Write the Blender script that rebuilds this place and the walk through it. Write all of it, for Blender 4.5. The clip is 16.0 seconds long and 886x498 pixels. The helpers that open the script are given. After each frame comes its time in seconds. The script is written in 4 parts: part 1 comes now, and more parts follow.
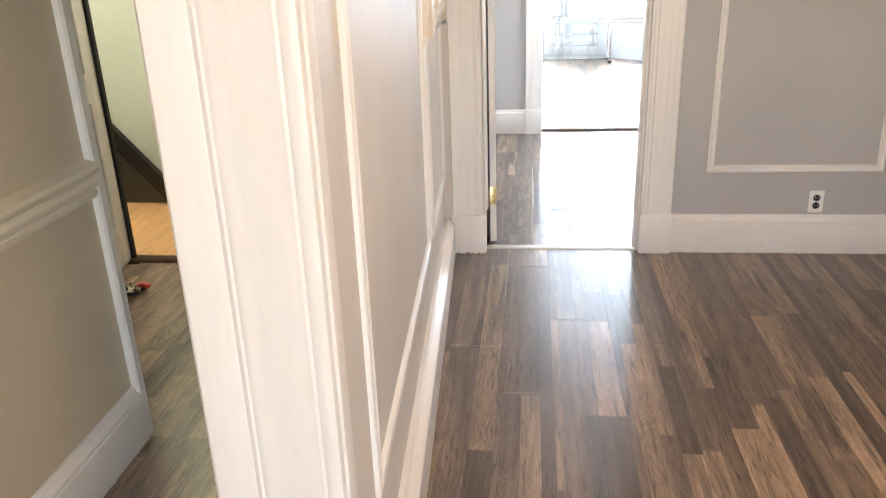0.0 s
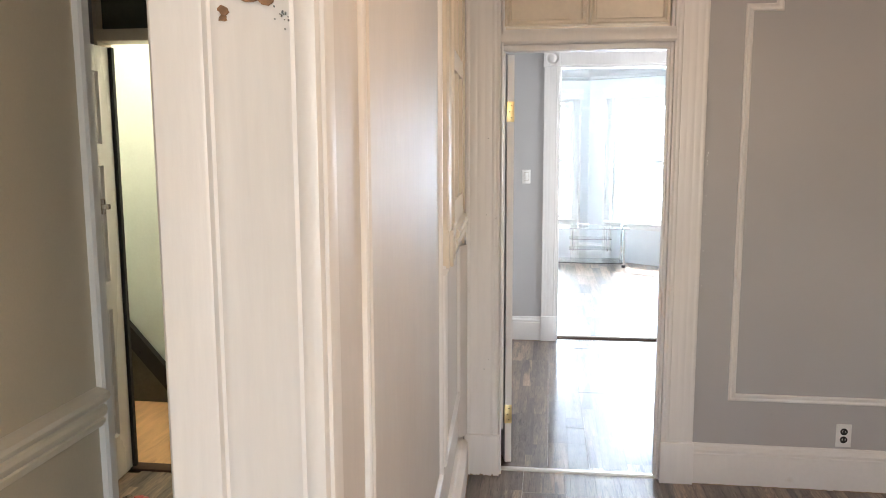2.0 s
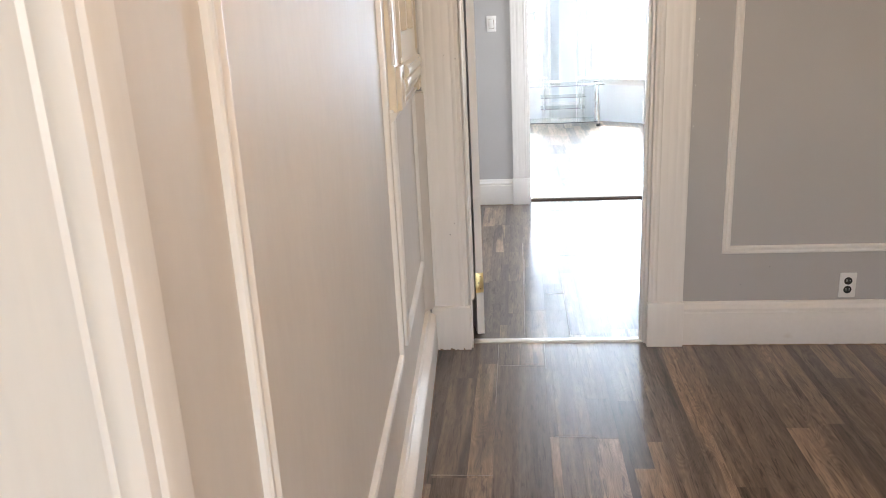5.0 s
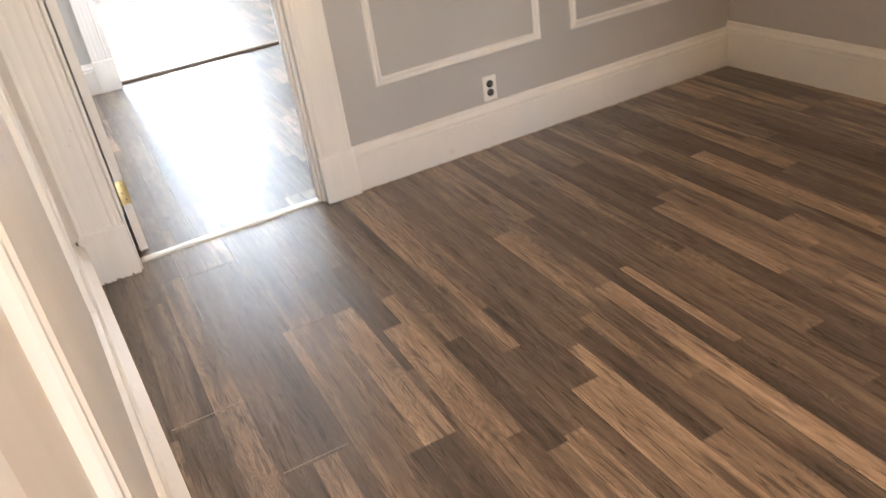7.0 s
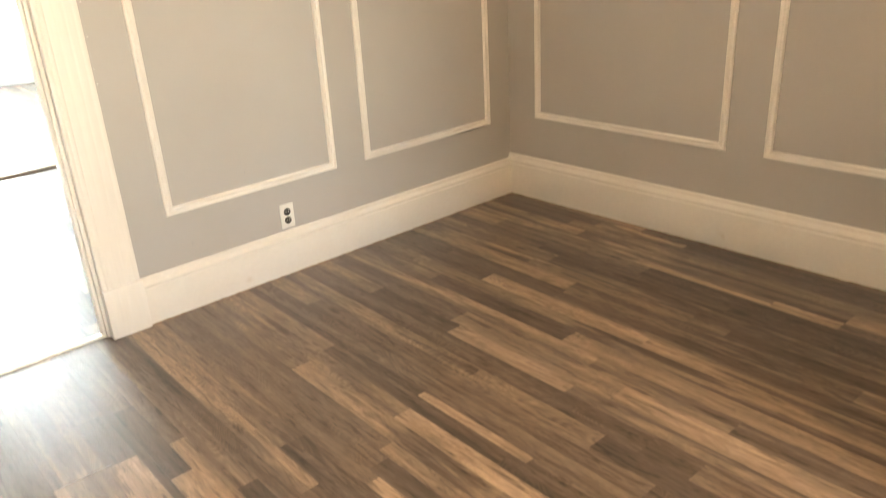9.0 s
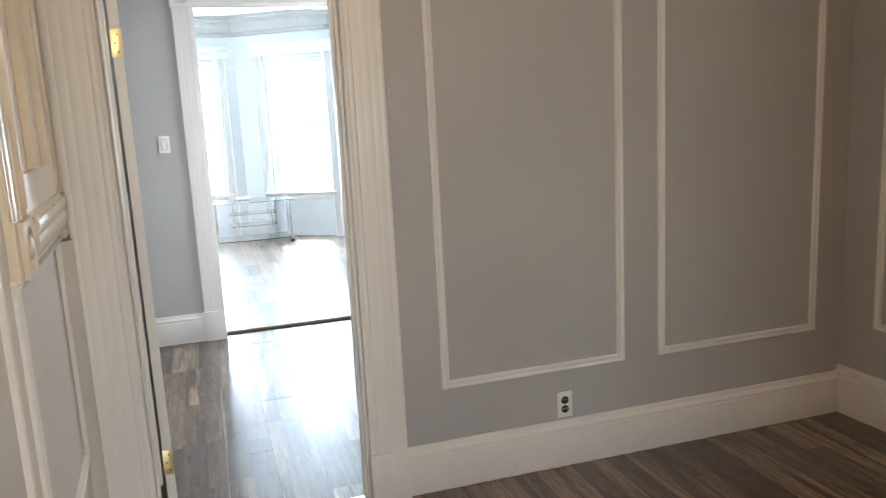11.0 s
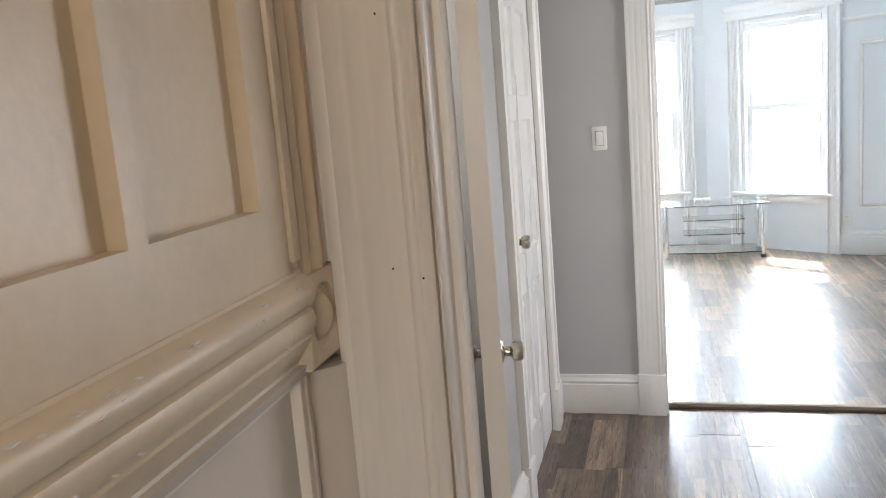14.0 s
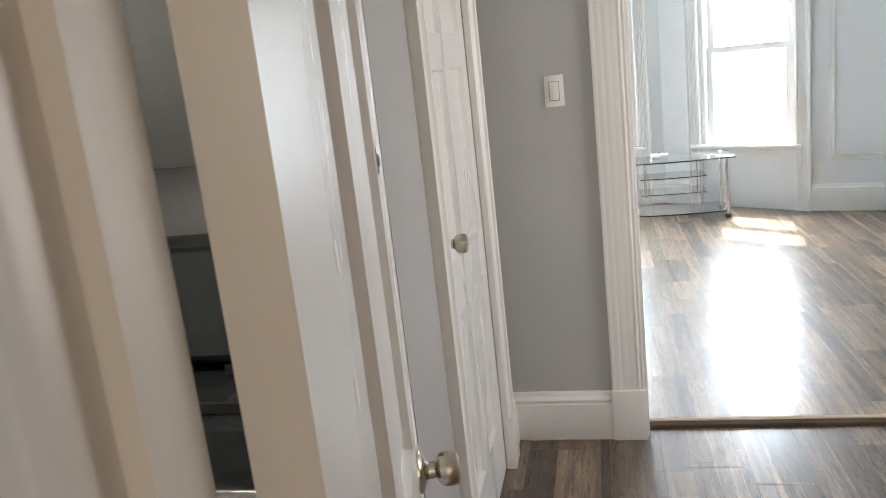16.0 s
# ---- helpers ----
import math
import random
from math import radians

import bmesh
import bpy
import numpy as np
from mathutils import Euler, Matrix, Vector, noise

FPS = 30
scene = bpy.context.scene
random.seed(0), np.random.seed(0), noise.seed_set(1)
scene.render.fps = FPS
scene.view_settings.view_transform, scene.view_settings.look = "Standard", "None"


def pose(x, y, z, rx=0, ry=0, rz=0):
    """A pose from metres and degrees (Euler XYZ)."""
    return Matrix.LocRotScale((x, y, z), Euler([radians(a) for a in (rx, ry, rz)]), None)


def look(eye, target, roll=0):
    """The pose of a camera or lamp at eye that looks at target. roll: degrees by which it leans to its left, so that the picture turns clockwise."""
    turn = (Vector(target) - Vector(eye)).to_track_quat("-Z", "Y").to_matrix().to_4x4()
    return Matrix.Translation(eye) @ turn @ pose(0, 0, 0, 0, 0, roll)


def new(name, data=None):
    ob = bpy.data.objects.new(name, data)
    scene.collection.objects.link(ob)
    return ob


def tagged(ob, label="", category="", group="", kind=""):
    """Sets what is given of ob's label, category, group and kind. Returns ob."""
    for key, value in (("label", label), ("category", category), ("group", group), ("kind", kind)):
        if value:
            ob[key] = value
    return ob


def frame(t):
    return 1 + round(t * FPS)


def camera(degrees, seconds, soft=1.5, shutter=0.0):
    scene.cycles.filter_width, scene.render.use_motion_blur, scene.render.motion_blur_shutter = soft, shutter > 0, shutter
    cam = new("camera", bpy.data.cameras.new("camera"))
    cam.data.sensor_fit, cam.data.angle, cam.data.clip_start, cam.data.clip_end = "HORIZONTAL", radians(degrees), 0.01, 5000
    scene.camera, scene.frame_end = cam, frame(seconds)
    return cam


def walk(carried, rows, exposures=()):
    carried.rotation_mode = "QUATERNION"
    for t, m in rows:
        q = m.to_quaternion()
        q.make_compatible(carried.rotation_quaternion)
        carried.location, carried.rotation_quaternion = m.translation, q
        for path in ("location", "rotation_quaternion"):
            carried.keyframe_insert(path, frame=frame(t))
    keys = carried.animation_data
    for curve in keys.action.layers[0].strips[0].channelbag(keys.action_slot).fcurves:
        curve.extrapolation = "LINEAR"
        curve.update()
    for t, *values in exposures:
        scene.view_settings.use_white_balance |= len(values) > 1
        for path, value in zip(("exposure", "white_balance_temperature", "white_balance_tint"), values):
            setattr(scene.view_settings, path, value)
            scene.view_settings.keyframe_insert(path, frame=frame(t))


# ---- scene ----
cam = camera(59.3, 16.0, soft=1.0, shutter=0.2)
PATH = [
    (0, (-0.052, -0.12, 1.526), (-0.278, 1.729, 0.797), -2.1),
    (0.5, (-0.068, -0.079, 1.614), (-0.3, 1.826, 1.054), -1.5),
    (1, (-0.066, -0.074, 1.638), (-0.31, 1.865, 1.211), -1.0),
    (1.5, (-0.07, -0.06, 1.655), (-0.33, 1.896, 1.327), -0.5),
    (2, (-0.07, -0.053, 1.674), (-0.335, 1.911, 1.401), -0.2),
    (2.5, (-0.072, -0.048, 1.663), (-0.32, 1.913, 1.36), -0.3),
    (3, (-0.058, -0.04, 1.607), (-0.298, 1.91, 1.236), -0.7),
    (3.5, (-0.027, 0.007, 1.58), (-0.297, 1.938, 1.135), -1.6),
    (3.7, (-0.005, 0.037, 1.551), (-0.292, 1.958, 1.073), -2.2),
    (5.8, (-0.149, 0.69, 1.497), (-0.189, 2.586, 0.861), -3.9),
    (6, (-0.18, 0.751, 1.507), (-0.148, 2.64, 0.85), -4.4),
    (6.5, (-0.285, 0.804, 1.497), (0.175, 2.597, 0.739), -7.1),
    (7, (-0.308, 0.788, 1.438), (0.394, 2.37, 0.434), -8.7),
    (7.5, (-0.316, 0.773, 1.352), (0.456, 2.148, 0.122), -10.1),
    (8, (-0.33, 0.753, 1.322), (0.481, 2.007, -0.008), -10.6),
    (8.4, (-0.296, 0.75, 1.382), (0.659, 2.043, 0.192), -7.5),
    (8.5, (-0.29, 0.759, 1.387), (0.719, 2.072, 0.266), -6.4),
    (8.6, (-0.285, 0.764, 1.41), (0.769, 2.099, 0.358), -5.9),
    (8.7, (-0.275, 0.77, 1.422), (0.82, 2.12, 0.433), -4.8),
    (9, (-0.251, 0.766, 1.492), (0.933, 2.17, 0.7), -3.3),
    (9.2, (-0.248, 0.767, 1.522), (0.979, 2.202, 0.863), -2.7),
    (11.3, (0.023, 0.941, 1.556), (0.446, 2.862, 1.191), -3.4),
    (11.5, (0.044, 1.069, 1.538), (0.377, 3.001, 1.146), -3.7),
    (12, (0.087, 1.299, 1.552), (0.205, 3.249, 1.125), -4.2),
    (12.5, (0.125, 1.595, 1.517), (0.002, 3.553, 1.129), -4.7),
    (13, (0.131, 1.979, 1.546), (-0.185, 3.924, 1.204), -4.6),
    (13.5, (0.043, 2.344, 1.521), (-0.397, 4.267, 1.189), -4.6),
    (14, (0.026, 2.626, 1.535), (-0.518, 4.522, 1.208), -4.7),
    (14.5, (0.051, 2.949, 1.537), (-0.537, 4.832, 1.208), -5.0),
    (15, (-0.016, 3.202, 1.52), (-0.538, 5.097, 1.152), -5.1),
    (15.5, (-0.1, 3.383, 1.527), (-0.551, 5.286, 1.108), -5.6),
    (16, (-0.098, 3.533, 1.51), (-0.509, 5.438, 1.06), -6.4),
]
EXPOSURES = [(0, 3.1, 6350, 10), (0.5, 2.7, 6250, 10), (1, 2.55, 6250, 10), (2, 2.6, 6250, 10), (3.7, 2.6, 6250, 10), (5.8, 2.8, 6350, 10), (6.5, 2.8, 6400, 10), (7, 3.2, 6650, 10), (7.5, 3.9, 7200, 8), (8, 4.25, 7300, 6), (8.5, 4.2, 7250, 3), (9.2, 3.7, 7100, 3), (11.3, 2.4, 6050, 6), (12.5, 2.3, 6450, 10), (13, 2.2, 6550, 10), (14, 2.13, 6600, 10), (15, 2.0, 6600, 10), (15.5, 1.82, 6800, 10), (16, 1.85, 7000, 10)]
walk(cam, [(t, look(eye, target, roll)) for t, eye, target, roll in PATH], EXPOSURES)

# ---- light ----
world = bpy.data.worlds.new("sky")
scene.world = world
world.use_nodes = True
_n = world.node_tree.nodes
_sky = _n.new("ShaderNodeTexSky")
_sky.sky_type = "NISHITA"
_sky.sun_disc = False
_sky.sun_elevation = radians(55)
_sky.sun_rotation = radians(8)
world.node_tree.links.new(_sky.outputs[0], _n["Background"].inputs[0])
_n["Background"].inputs[1].default_value = 0.15


def lamp(name, kind, energy, color, m, **extra):
    d = bpy.data.lights.new(name, kind)
    d.energy, d.color = energy, color
    for k, v in extra.items():
        if k == "size":
            d.size = v
        elif k == "size_y":
            d.shape, d.size_y = "RECTANGLE", v
        elif k == "angle":
            d.angle = v
        elif k == "radius":
            d.shadow_soft_size = v
    ob = new(name, d)
    ob.matrix_world = m
    return ob


lamp("sun", "SUN", 5.0, (1.0, 0.97, 0.93), look((0.5, 16, 8), (0.28, 14.4, 5.7)), angle=radians(0.53))

# ---- materials ----


def mat(name, color, rough=0.5, metal=0.0, var=0.06, scale=6.0, stretch=(1, 1, 1), bump=0.0, bscale=60.0, stain=None,
        stain_at=0.62, stain_scale=2.0, spec=0.5, rvar=0.1):
    """Paint-like surface: two scales of tone, fine relief, optional stains."""
    m = bpy.data.materials.new(name)
    m.use_nodes = True
    nt = m.node_tree
    N, L = nt.nodes, nt.links
    b = N["Principled BSDF"]
    geo = N.new("ShaderNodeNewGeometry")
    mp = N.new("ShaderNodeMapping")
    mp.inputs["Scale"].default_value = stretch
    L.new(geo.outputs["Position"], mp.inputs["Vector"])
    big, fine = N.new("ShaderNodeTexNoise"), N.new("ShaderNodeTexNoise")
    big.inputs["Scale"].default_value, fine.inputs["Scale"].default_value = scale, bscale
    big.inputs["Detail"].default_value, fine.inputs["Detail"].default_value = 5, 4
    L.new(mp.outputs[0], big.inputs["Vector"])
    L.new(mp.outputs[0], fine.inputs["Vector"])
    add = N.new("ShaderNodeMath")
    add.operation = "MULTIPLY_ADD"
    L.new(fine.outputs["Fac"], add.inputs[0])
    add.inputs[1].default_value = 0.4
    L.new(big.outputs["Fac"], add.inputs[2])
    ramp = N.new("ShaderNodeMapRange")
    ramp.inputs["From Min"].default_value, ramp.inputs["From Max"].default_value = 0.45, 0.95
    ramp.inputs["To Min"].default_value, ramp.inputs["To Max"].default_value = 1 - var, 1 + var
    L.new(add.outputs[0], ramp.inputs["Value"])
    mul = N.new("ShaderNodeVectorMath")
    mul.operation = "SCALE"
    mul.inputs[0].default_value = color
    L.new(ramp.outputs[0], mul.inputs["Scale"])
    out = mul.outputs[0]
    if stain:
        st = N.new("ShaderNodeTexNoise")
        st.inputs["Scale"].default_value, st.inputs["Detail"].default_value = stain_scale, 8
        L.new(mp.outputs[0], st.inputs["Vector"])
        cr = N.new("ShaderNodeMapRange")
        cr.inputs["From Min"].default_value, cr.inputs["From Max"].default_value = stain_at, stain_at + 0.12
        L.new(st.outputs["Fac"], cr.inputs["Value"])
        mx = N.new("ShaderNodeMix")
        mx.data_type = "RGBA"
        L.new(cr.outputs[0], mx.inputs["Factor"])
        L.new(out, mx.inputs[6])
        mx.inputs[7].default_value = (*stain, 1)
        out = mx.outputs[2]
    L.new(out, b.inputs["Base Color"])
    rr = N.new("ShaderNodeMapRange")
    rr.inputs["To Min"].default_value, rr.inputs["To Max"].default_value = max(0.03, rough - rvar), min(1, rough + rvar)
    L.new(big.outputs["Fac"], rr.inputs["Value"])
    L.new(rr.outputs[0], b.inputs["Roughness"])
    b.inputs["Metallic"].default_value = metal
    b.inputs["Specular IOR Level"].default_value = spec
    if bump:
        bp = N.new("ShaderNodeBump")
        bp.inputs["Strength"].default_value, bp.inputs["Distance"].default_value = bump, 0.004
        L.new(add.outputs[0], bp.inputs["Height"])
        L.new(bp.outputs[0], b.inputs["Normal"])
    return m


def floor_mat(name, island):
    """Printed laminate: tone by plank, grain along y."""
    m = bpy.data.materials.new(name)
    m.use_nodes = True
    nt = m.node_tree
    N, L = nt.nodes, nt.links
    b = N["Principled BSDF"]
    geo = N.new("ShaderNodeNewGeometry")
    if island:
        rnd = geo.outputs["Random Per Island"]
        tone = None
    else:
        info = N.new("ShaderNodeObjectInfo")
        rnd, sep = info.outputs["Random"], N.new("ShaderNodeSeparateColor")
        L.new(info.outputs["Color"], sep.inputs[0])
        tone = sep.outputs[0]
    cmb = N.new("ShaderNodeCombineXYZ")
    k = N.new("ShaderNodeMath")
    k.operation = "MULTIPLY"
    k.inputs[1].default_value = 57.0
    L.new(rnd, k.inputs[0])
    L.new(k.outputs[0], cmb.inputs["X"])
    L.new(k.outputs[0], cmb.inputs["Z"])
    off = N.new("ShaderNodeVectorMath")
    L.new(geo.outputs["Position"], off.inputs[0])
    L.new(cmb.outputs[0], off.inputs[1])

    def tex(stretch, scale, detail, distort=0.0):
        mp = N.new("ShaderNodeMapping")
        mp.inputs["Scale"].default_value = stretch
        L.new(off.outputs[0], mp.inputs["Vector"])
        t = N.new("ShaderNodeTexNoise")
        t.inputs["Scale"].default_value, t.inputs["Detail"].default_value, t.inputs["Distortion"].default_value = scale, detail, distort
        L.new(mp.outputs[0], t.inputs["Vector"])
        return t.outputs["Fac"]

    def hash_of(seed):
        w_ = N.new("ShaderNodeTexWhiteNoise")
        w_.noise_dimensions = "2D"
        c_ = N.new("ShaderNodeCombineXYZ")
        L.new(k.outputs[0], c_.inputs["X"])
        c_.inputs["Y"].default_value = seed
        L.new(c_.outputs[0], w_.inputs["Vector"])
        return w_.outputs["Value"]

    def tones(fac, stops):
        r_ = N.new("ShaderNodeValToRGB")
        el = r_.color_ramp.elements
        el[0].position, el[0].color = stops[0][0], (*stops[0][1], 1)
        el[1].position, el[1].color = stops[-1][0], (*stops[-1][1], 1)
        for p, c in stops[1:-1]:
            el.new(p).color = (*c, 1)
        L.new(fac, r_.inputs["Fac"])
        return r_.outputs["Color"]

    def span(v, f0, f1, t0, t1, smooth=False):
        r_ = N.new("ShaderNodeMapRange")
        if smooth:
            r_.interpolation_type = "SMOOTHSTEP"
        for key, x in (("From Min", f0), ("From Max", f1), ("To Min", t0), ("To Max", t1)):
            if isinstance(x, bpy.types.NodeSocket):
                L.new(x, r_.inputs[key])
            else:
                r_.inputs[key].default_value = x
        L.new(v, r_.inputs["Value"])
        return r_.outputs[0]

    def math_of(op, p, q):
        n_ = N.new("ShaderNodeMath")
        n_.operation = op
        for i, x in enumerate((p, q)):
            if isinstance(x, bpy.types.NodeSocket):
                L.new(x, n_.inputs[i])
            elif x is not None:
                n_.inputs[i].default_value = x
        return n_.outputs[0]
    # joined floors run paler and evener, the living room's light wash in their colour
    tone = tone or span(rnd, 0.0, 1.0, 0.46, 0.76)
    main = tones(tone, ((0.0, (0.072, 0.054, 0.042)), (0.3, (0.110, 0.081, 0.060)), (0.55, (0.190, 0.136, 0.097)), (0.8, (0.350, 0.249, 0.172)), (1.0, (0.500, 0.357, 0.243))))
    second = tones(hash_of(3.0), ((0.0, (0.070, 0.052, 0.040)), (0.5, (0.175, 0.126, 0.090)), (1.0, (0.420, 0.300, 0.205))))
    patch = tex((17, 1.2, 1), 1.0, 7, 0.5)
    mix = N.new("ShaderNodeMix")
    mix.data_type = "RGBA"
    L.new(math_of("MULTIPLY", span(patch, 0.44, 0.57, 0.0, 1.0, True), span(hash_of(8.0), 0.1, 0.6, 0.1, 0.75)), mix.inputs["Factor"])
    L.new(main, mix.inputs[6])
    L.new(second, mix.inputs[7])
    # growth rings follow the contours of a long soft field, so that they close into cathedrals
    field = tex((9, 1.7, 1), 1.1, 2, 0.7)
    ring = math_of("SINE", math_of("MULTIPLY", field, 210.0), None)
    rings = span(ring, -1.0, 1.0, span(hash_of(5.0), 0.3, 1.0, 0.96, 0.76), 1.08)
    grain = tex((34, 4.0, 1), 2.6, 8, 0.9)
    fibre = span(grain, 0.33, 0.67, 0.80, 1.18)
    streak = span(tex((64, 4.5, 1), 1.2, 5, 1.2), 0.34, 0.45, 0.54, 1.03, True)
    broad = span(tex((5, 1.6, 1), 1.3, 3, 0.8), 0.3, 0.7, 0.84, 1.17)
    long_ = span(tex((26, 0.8, 1), 1.0, 4, 0.4), 0.30, 0.70, 0.70, 1.32)
    # knots
    vo = N.new("ShaderNodeTexVoronoi")
    mk = N.new("ShaderNodeMapping")
    mk.inputs["Scale"].default_value = (6.5, 2.1, 1)
    L.new(off.outputs[0], mk.inputs["Vector"])
    L.new(mk.outputs[0], vo.inputs["Vector"])
    vo.inputs["Scale"].default_value = 1.0
    knot = span(vo.outputs["Distance"], 0.03, 0.12, 0.50, 1.0, True)
    fac = math_of("MULTIPLY", math_of("MULTIPLY", math_of("MULTIPLY", rings, long_), fibre), math_of("MULTIPLY", math_of("MULTIPLY", streak, broad), knot))
    mul = N.new("ShaderNodeVectorMath")
    mul.operation = "SCALE"
    L.new(mix.outputs[2], mul.inputs[0])
    L.new(fac, mul.inputs["Scale"])
    L.new(mul.outputs[0], b.inputs["Base Color"])
    ro = N.new("ShaderNodeMapRange")
    ro.inputs["To Min"].default_value, ro.inputs["To Max"].default_value = 0.36, 0.48
    L.new(tex((3, 1, 1), 2.0, 4), ro.inputs["Value"])
    L.new(ro.outputs[0], b.inputs["Roughness"])
    b.inputs["Specular IOR Level"].default_value = 0.18
    b.inputs["Coat Weight"].default_value, b.inputs["Coat Roughness"].default_value, b.inputs["Coat IOR"].default_value = 1.0, 0.24, 1.5
    bp = N.new("ShaderNodeBump")
    bp.inputs["Strength"].default_value, bp.inputs["Distance"].default_value = 0.12, 0.002
    L.new(grain, bp.inputs["Height"])
    L.new(bp.outputs[0], b.inputs["Normal"])
    return m


def glass_mat(name, tint=(1, 1, 1)):
    m = bpy.data.materials.new(name)
    m.use_nodes = True
    b = m.node_tree.nodes["Principled BSDF"]
    b.inputs["Base Color"].default_value = (*tint, 1)
    b.inputs["Transmission Weight"].default_value = 1.0
    b.inputs["Roughness"].default_value = 0.01
    b.inputs["IOR"].default_value = 1.45
    return m


GREY = mat("grey_wall_paint", (0.457, 0.450, 0.444), 0.45, var=0.05, scale=1.6, bump=0.25, bscale=220, spec=0.4)
# one base colour, lighter and warmer than GREY
LILAC = mat("pale_grey_gloss_paint", (0.70, 0.672, 0.635), 0.56, var=0.06, scale=3.0, stretch=(1, 1, 0.35), bump=0.6, bscale=38, rvar=0.1, spec=0.3)
WHITE = mat("white_trim_paint", (0.80, 0.785, 0.755), 0.33, var=0.06, scale=5, stretch=(1, 1, 0.12), bump=0.3, bscale=70,
            stain=(0.66, 0.56, 0.45), stain_at=0.66, stain_scale=2.2)
# left hall wall: warm lamplight is mixed into this beige
HALL_LAMPLIT = mat("beige_lamplit_hall_paint", (0.58, 0.51, 0.385), 0.42, var=0.06, scale=1.8, bump=0.25, bscale=160, spec=0.4)
RAILC = mat("cream_rail_paint", (0.76, 0.69, 0.56), 0.35, var=0.05, scale=5, bump=0.2, bscale=60)
BASEW = mat("white_baseboard_paint", (0.79, 0.77, 0.735), 0.38, var=0.05, scale=3, stretch=(1, 1, 1), bump=0.2, bscale=50, stain=(0.60, 0.53, 0.44), stain_at=0.70, stain_scale=5)
DOORW = mat("white_door_paint", (0.80, 0.79, 0.77), 0.28, var=0.03, scale=4, stretch=(1, 1, 0.2), bump=0.15, bscale=90)
CREAM = mat("cream_gloss_paint", (0.71, 0.63, 0.50), 0.32, var=0.07, scale=7, bump=0.4, bscale=60, stain=(0.48, 0.38, 0.27), stain_at=0.84, stain_scale=9)
BRIGHT = mat("living_white_paint", (0.82, 0.82, 0.81), 0.4, var=0.03, scale=4, bump=0.15)
LIVWALL = mat("pale_blue_grey_paint", (0.77, 0.80, 0.825), 0.5, var=0.04, scale=2, bump=0.2, bscale=200)
CEIL = mat("ceiling_white", (0.8, 0.79, 0.77), 0.7, var=0.03, scale=2, bump=0.2, bscale=120)
CORN = mat("cornice_grey", (0.55, 0.55, 0.54), 0.6, var=0.05, scale=6)
STAIRWALL = mat("pale_green_wall_paint", (0.62, 0.71, 0.63), 0.5, var=0.06, scale=2.5, bump=0.2)
OLIVE = mat("dark_olive_paint", (0.075, 0.075, 0.052), 0.5, var=0.25, scale=9, bump=0.2)
BLACK = mat("black_gloss_paint", (0.012, 0.011, 0.010), 0.3, var=0.2, scale=8)
PLY = mat("plywood", (0.60, 0.37, 0.17), 0.55, var=0.18, scale=4, stretch=(6, 1, 1), bump=0.3, stain=(0.36, 0.22, 0.11), stain_at=0.6)
CHROME = mat("chrome", (0.80, 0.80, 0.80), 0.12, metal=1.0, var=0.02, rvar=0.04)
NICKEL = mat("satin_nickel", (0.52, 0.47, 0.40), 0.28, metal=1.0, var=0.05, rvar=0.08)
BRASS = mat("bright_brass", (0.93, 0.78, 0.40), 0.4, metal=1.0, var=0.06)
ALU = mat("aluminium_strip", (0.75, 0.72, 0.66), 0.35, metal=0.85, var=0.08, scale=20)
OAKSTRIP = mat("worn_oak_strip", (0.46, 0.36, 0.25), 0.75, spec=0.2, var=0.15, scale=14, stretch=(1, 6, 1))
DARKW = mat("dark_brown_threshold", (0.07, 0.045, 0.03), 0.85, spec=0.1, var=0.2, scale=12)
PLASTIC = mat("white_plastic", (0.80, 0.79, 0.76), 0.3, var=0.02)
SLOT = mat("dark_slot", (0.015, 0.014, 0.013), 0.5)
RUBBER_SHADE = mat("black_rubber_and_shade", (0.02, 0.02, 0.02), 0.7)
STEEL = mat("dark_enamel", (0.03, 0.034, 0.036), 0.22, var=0.2, scale=5, rvar=0.08)
CABGREY = mat("dark_grey_lacquer", (0.15, 0.155, 0.15), 0.22, var=0.1)
RED = mat("red_plastic", (0.45, 0.04, 0.03), 0.35)
SUB = mat("underlay", (0.05, 0.04, 0.03), 0.9)
CAULK = mat("old_caulk", (0.25, 0.175, 0.115), 0.8, var=0.3, scale=30, bump=0.6)
# pale tone paints the glint along raised board edges
SEAM = mat("board_edge_glint", (0.40, 0.34, 0.28), 0.3, var=0.1, scale=30)
GLASS = glass_mat("window_glass")
TGLASS = glass_mat("table_glass", (0.95, 0.985, 0.98))
FLOOR_P = floor_mat("laminate_piece", False)
FLOOR_S = floor_mat("laminate_joined", True)
STONE = mat("far_facade_stone", (0.40, 0.38, 0.36), 0.8, var=0.1, scale=0.8)
STONE2 = mat("far_facade_cream", (0.55, 0.52, 0.47), 0.8, var=0.1, scale=0.8)
EARTH = mat("street_ground", (0.10, 0.10, 0.10), 0.9, var=0.2, scale=0.5)

# ---- mesh tools ----


def mesh(name, bm, material):
    bmesh.ops.recalc_face_normals(bm, faces=bm.faces)
    me = bpy.data.meshes.new(name)
    bm.to_mesh(me)
    bm.free()
    for q in me.polygons:
        q.use_smooth = True
    me.set_sharp_from_angle(angle=radians(34))
    me.materials.append(material)
    return me


def thing(name, bm, material, m=None, label="", category="", group="", kind=""):
    ob = new(name, mesh(name, bm, material))
    if m is not None:
        ob.matrix_world = m
    return tagged(ob, label, category, group, kind)


def base(name, m, label="", category="", group="", kind=""):
    ob = new(name)
    ob.empty_display_size = 0.05
    ob.matrix_world = m
    return tagged(ob, label, category, group, kind)


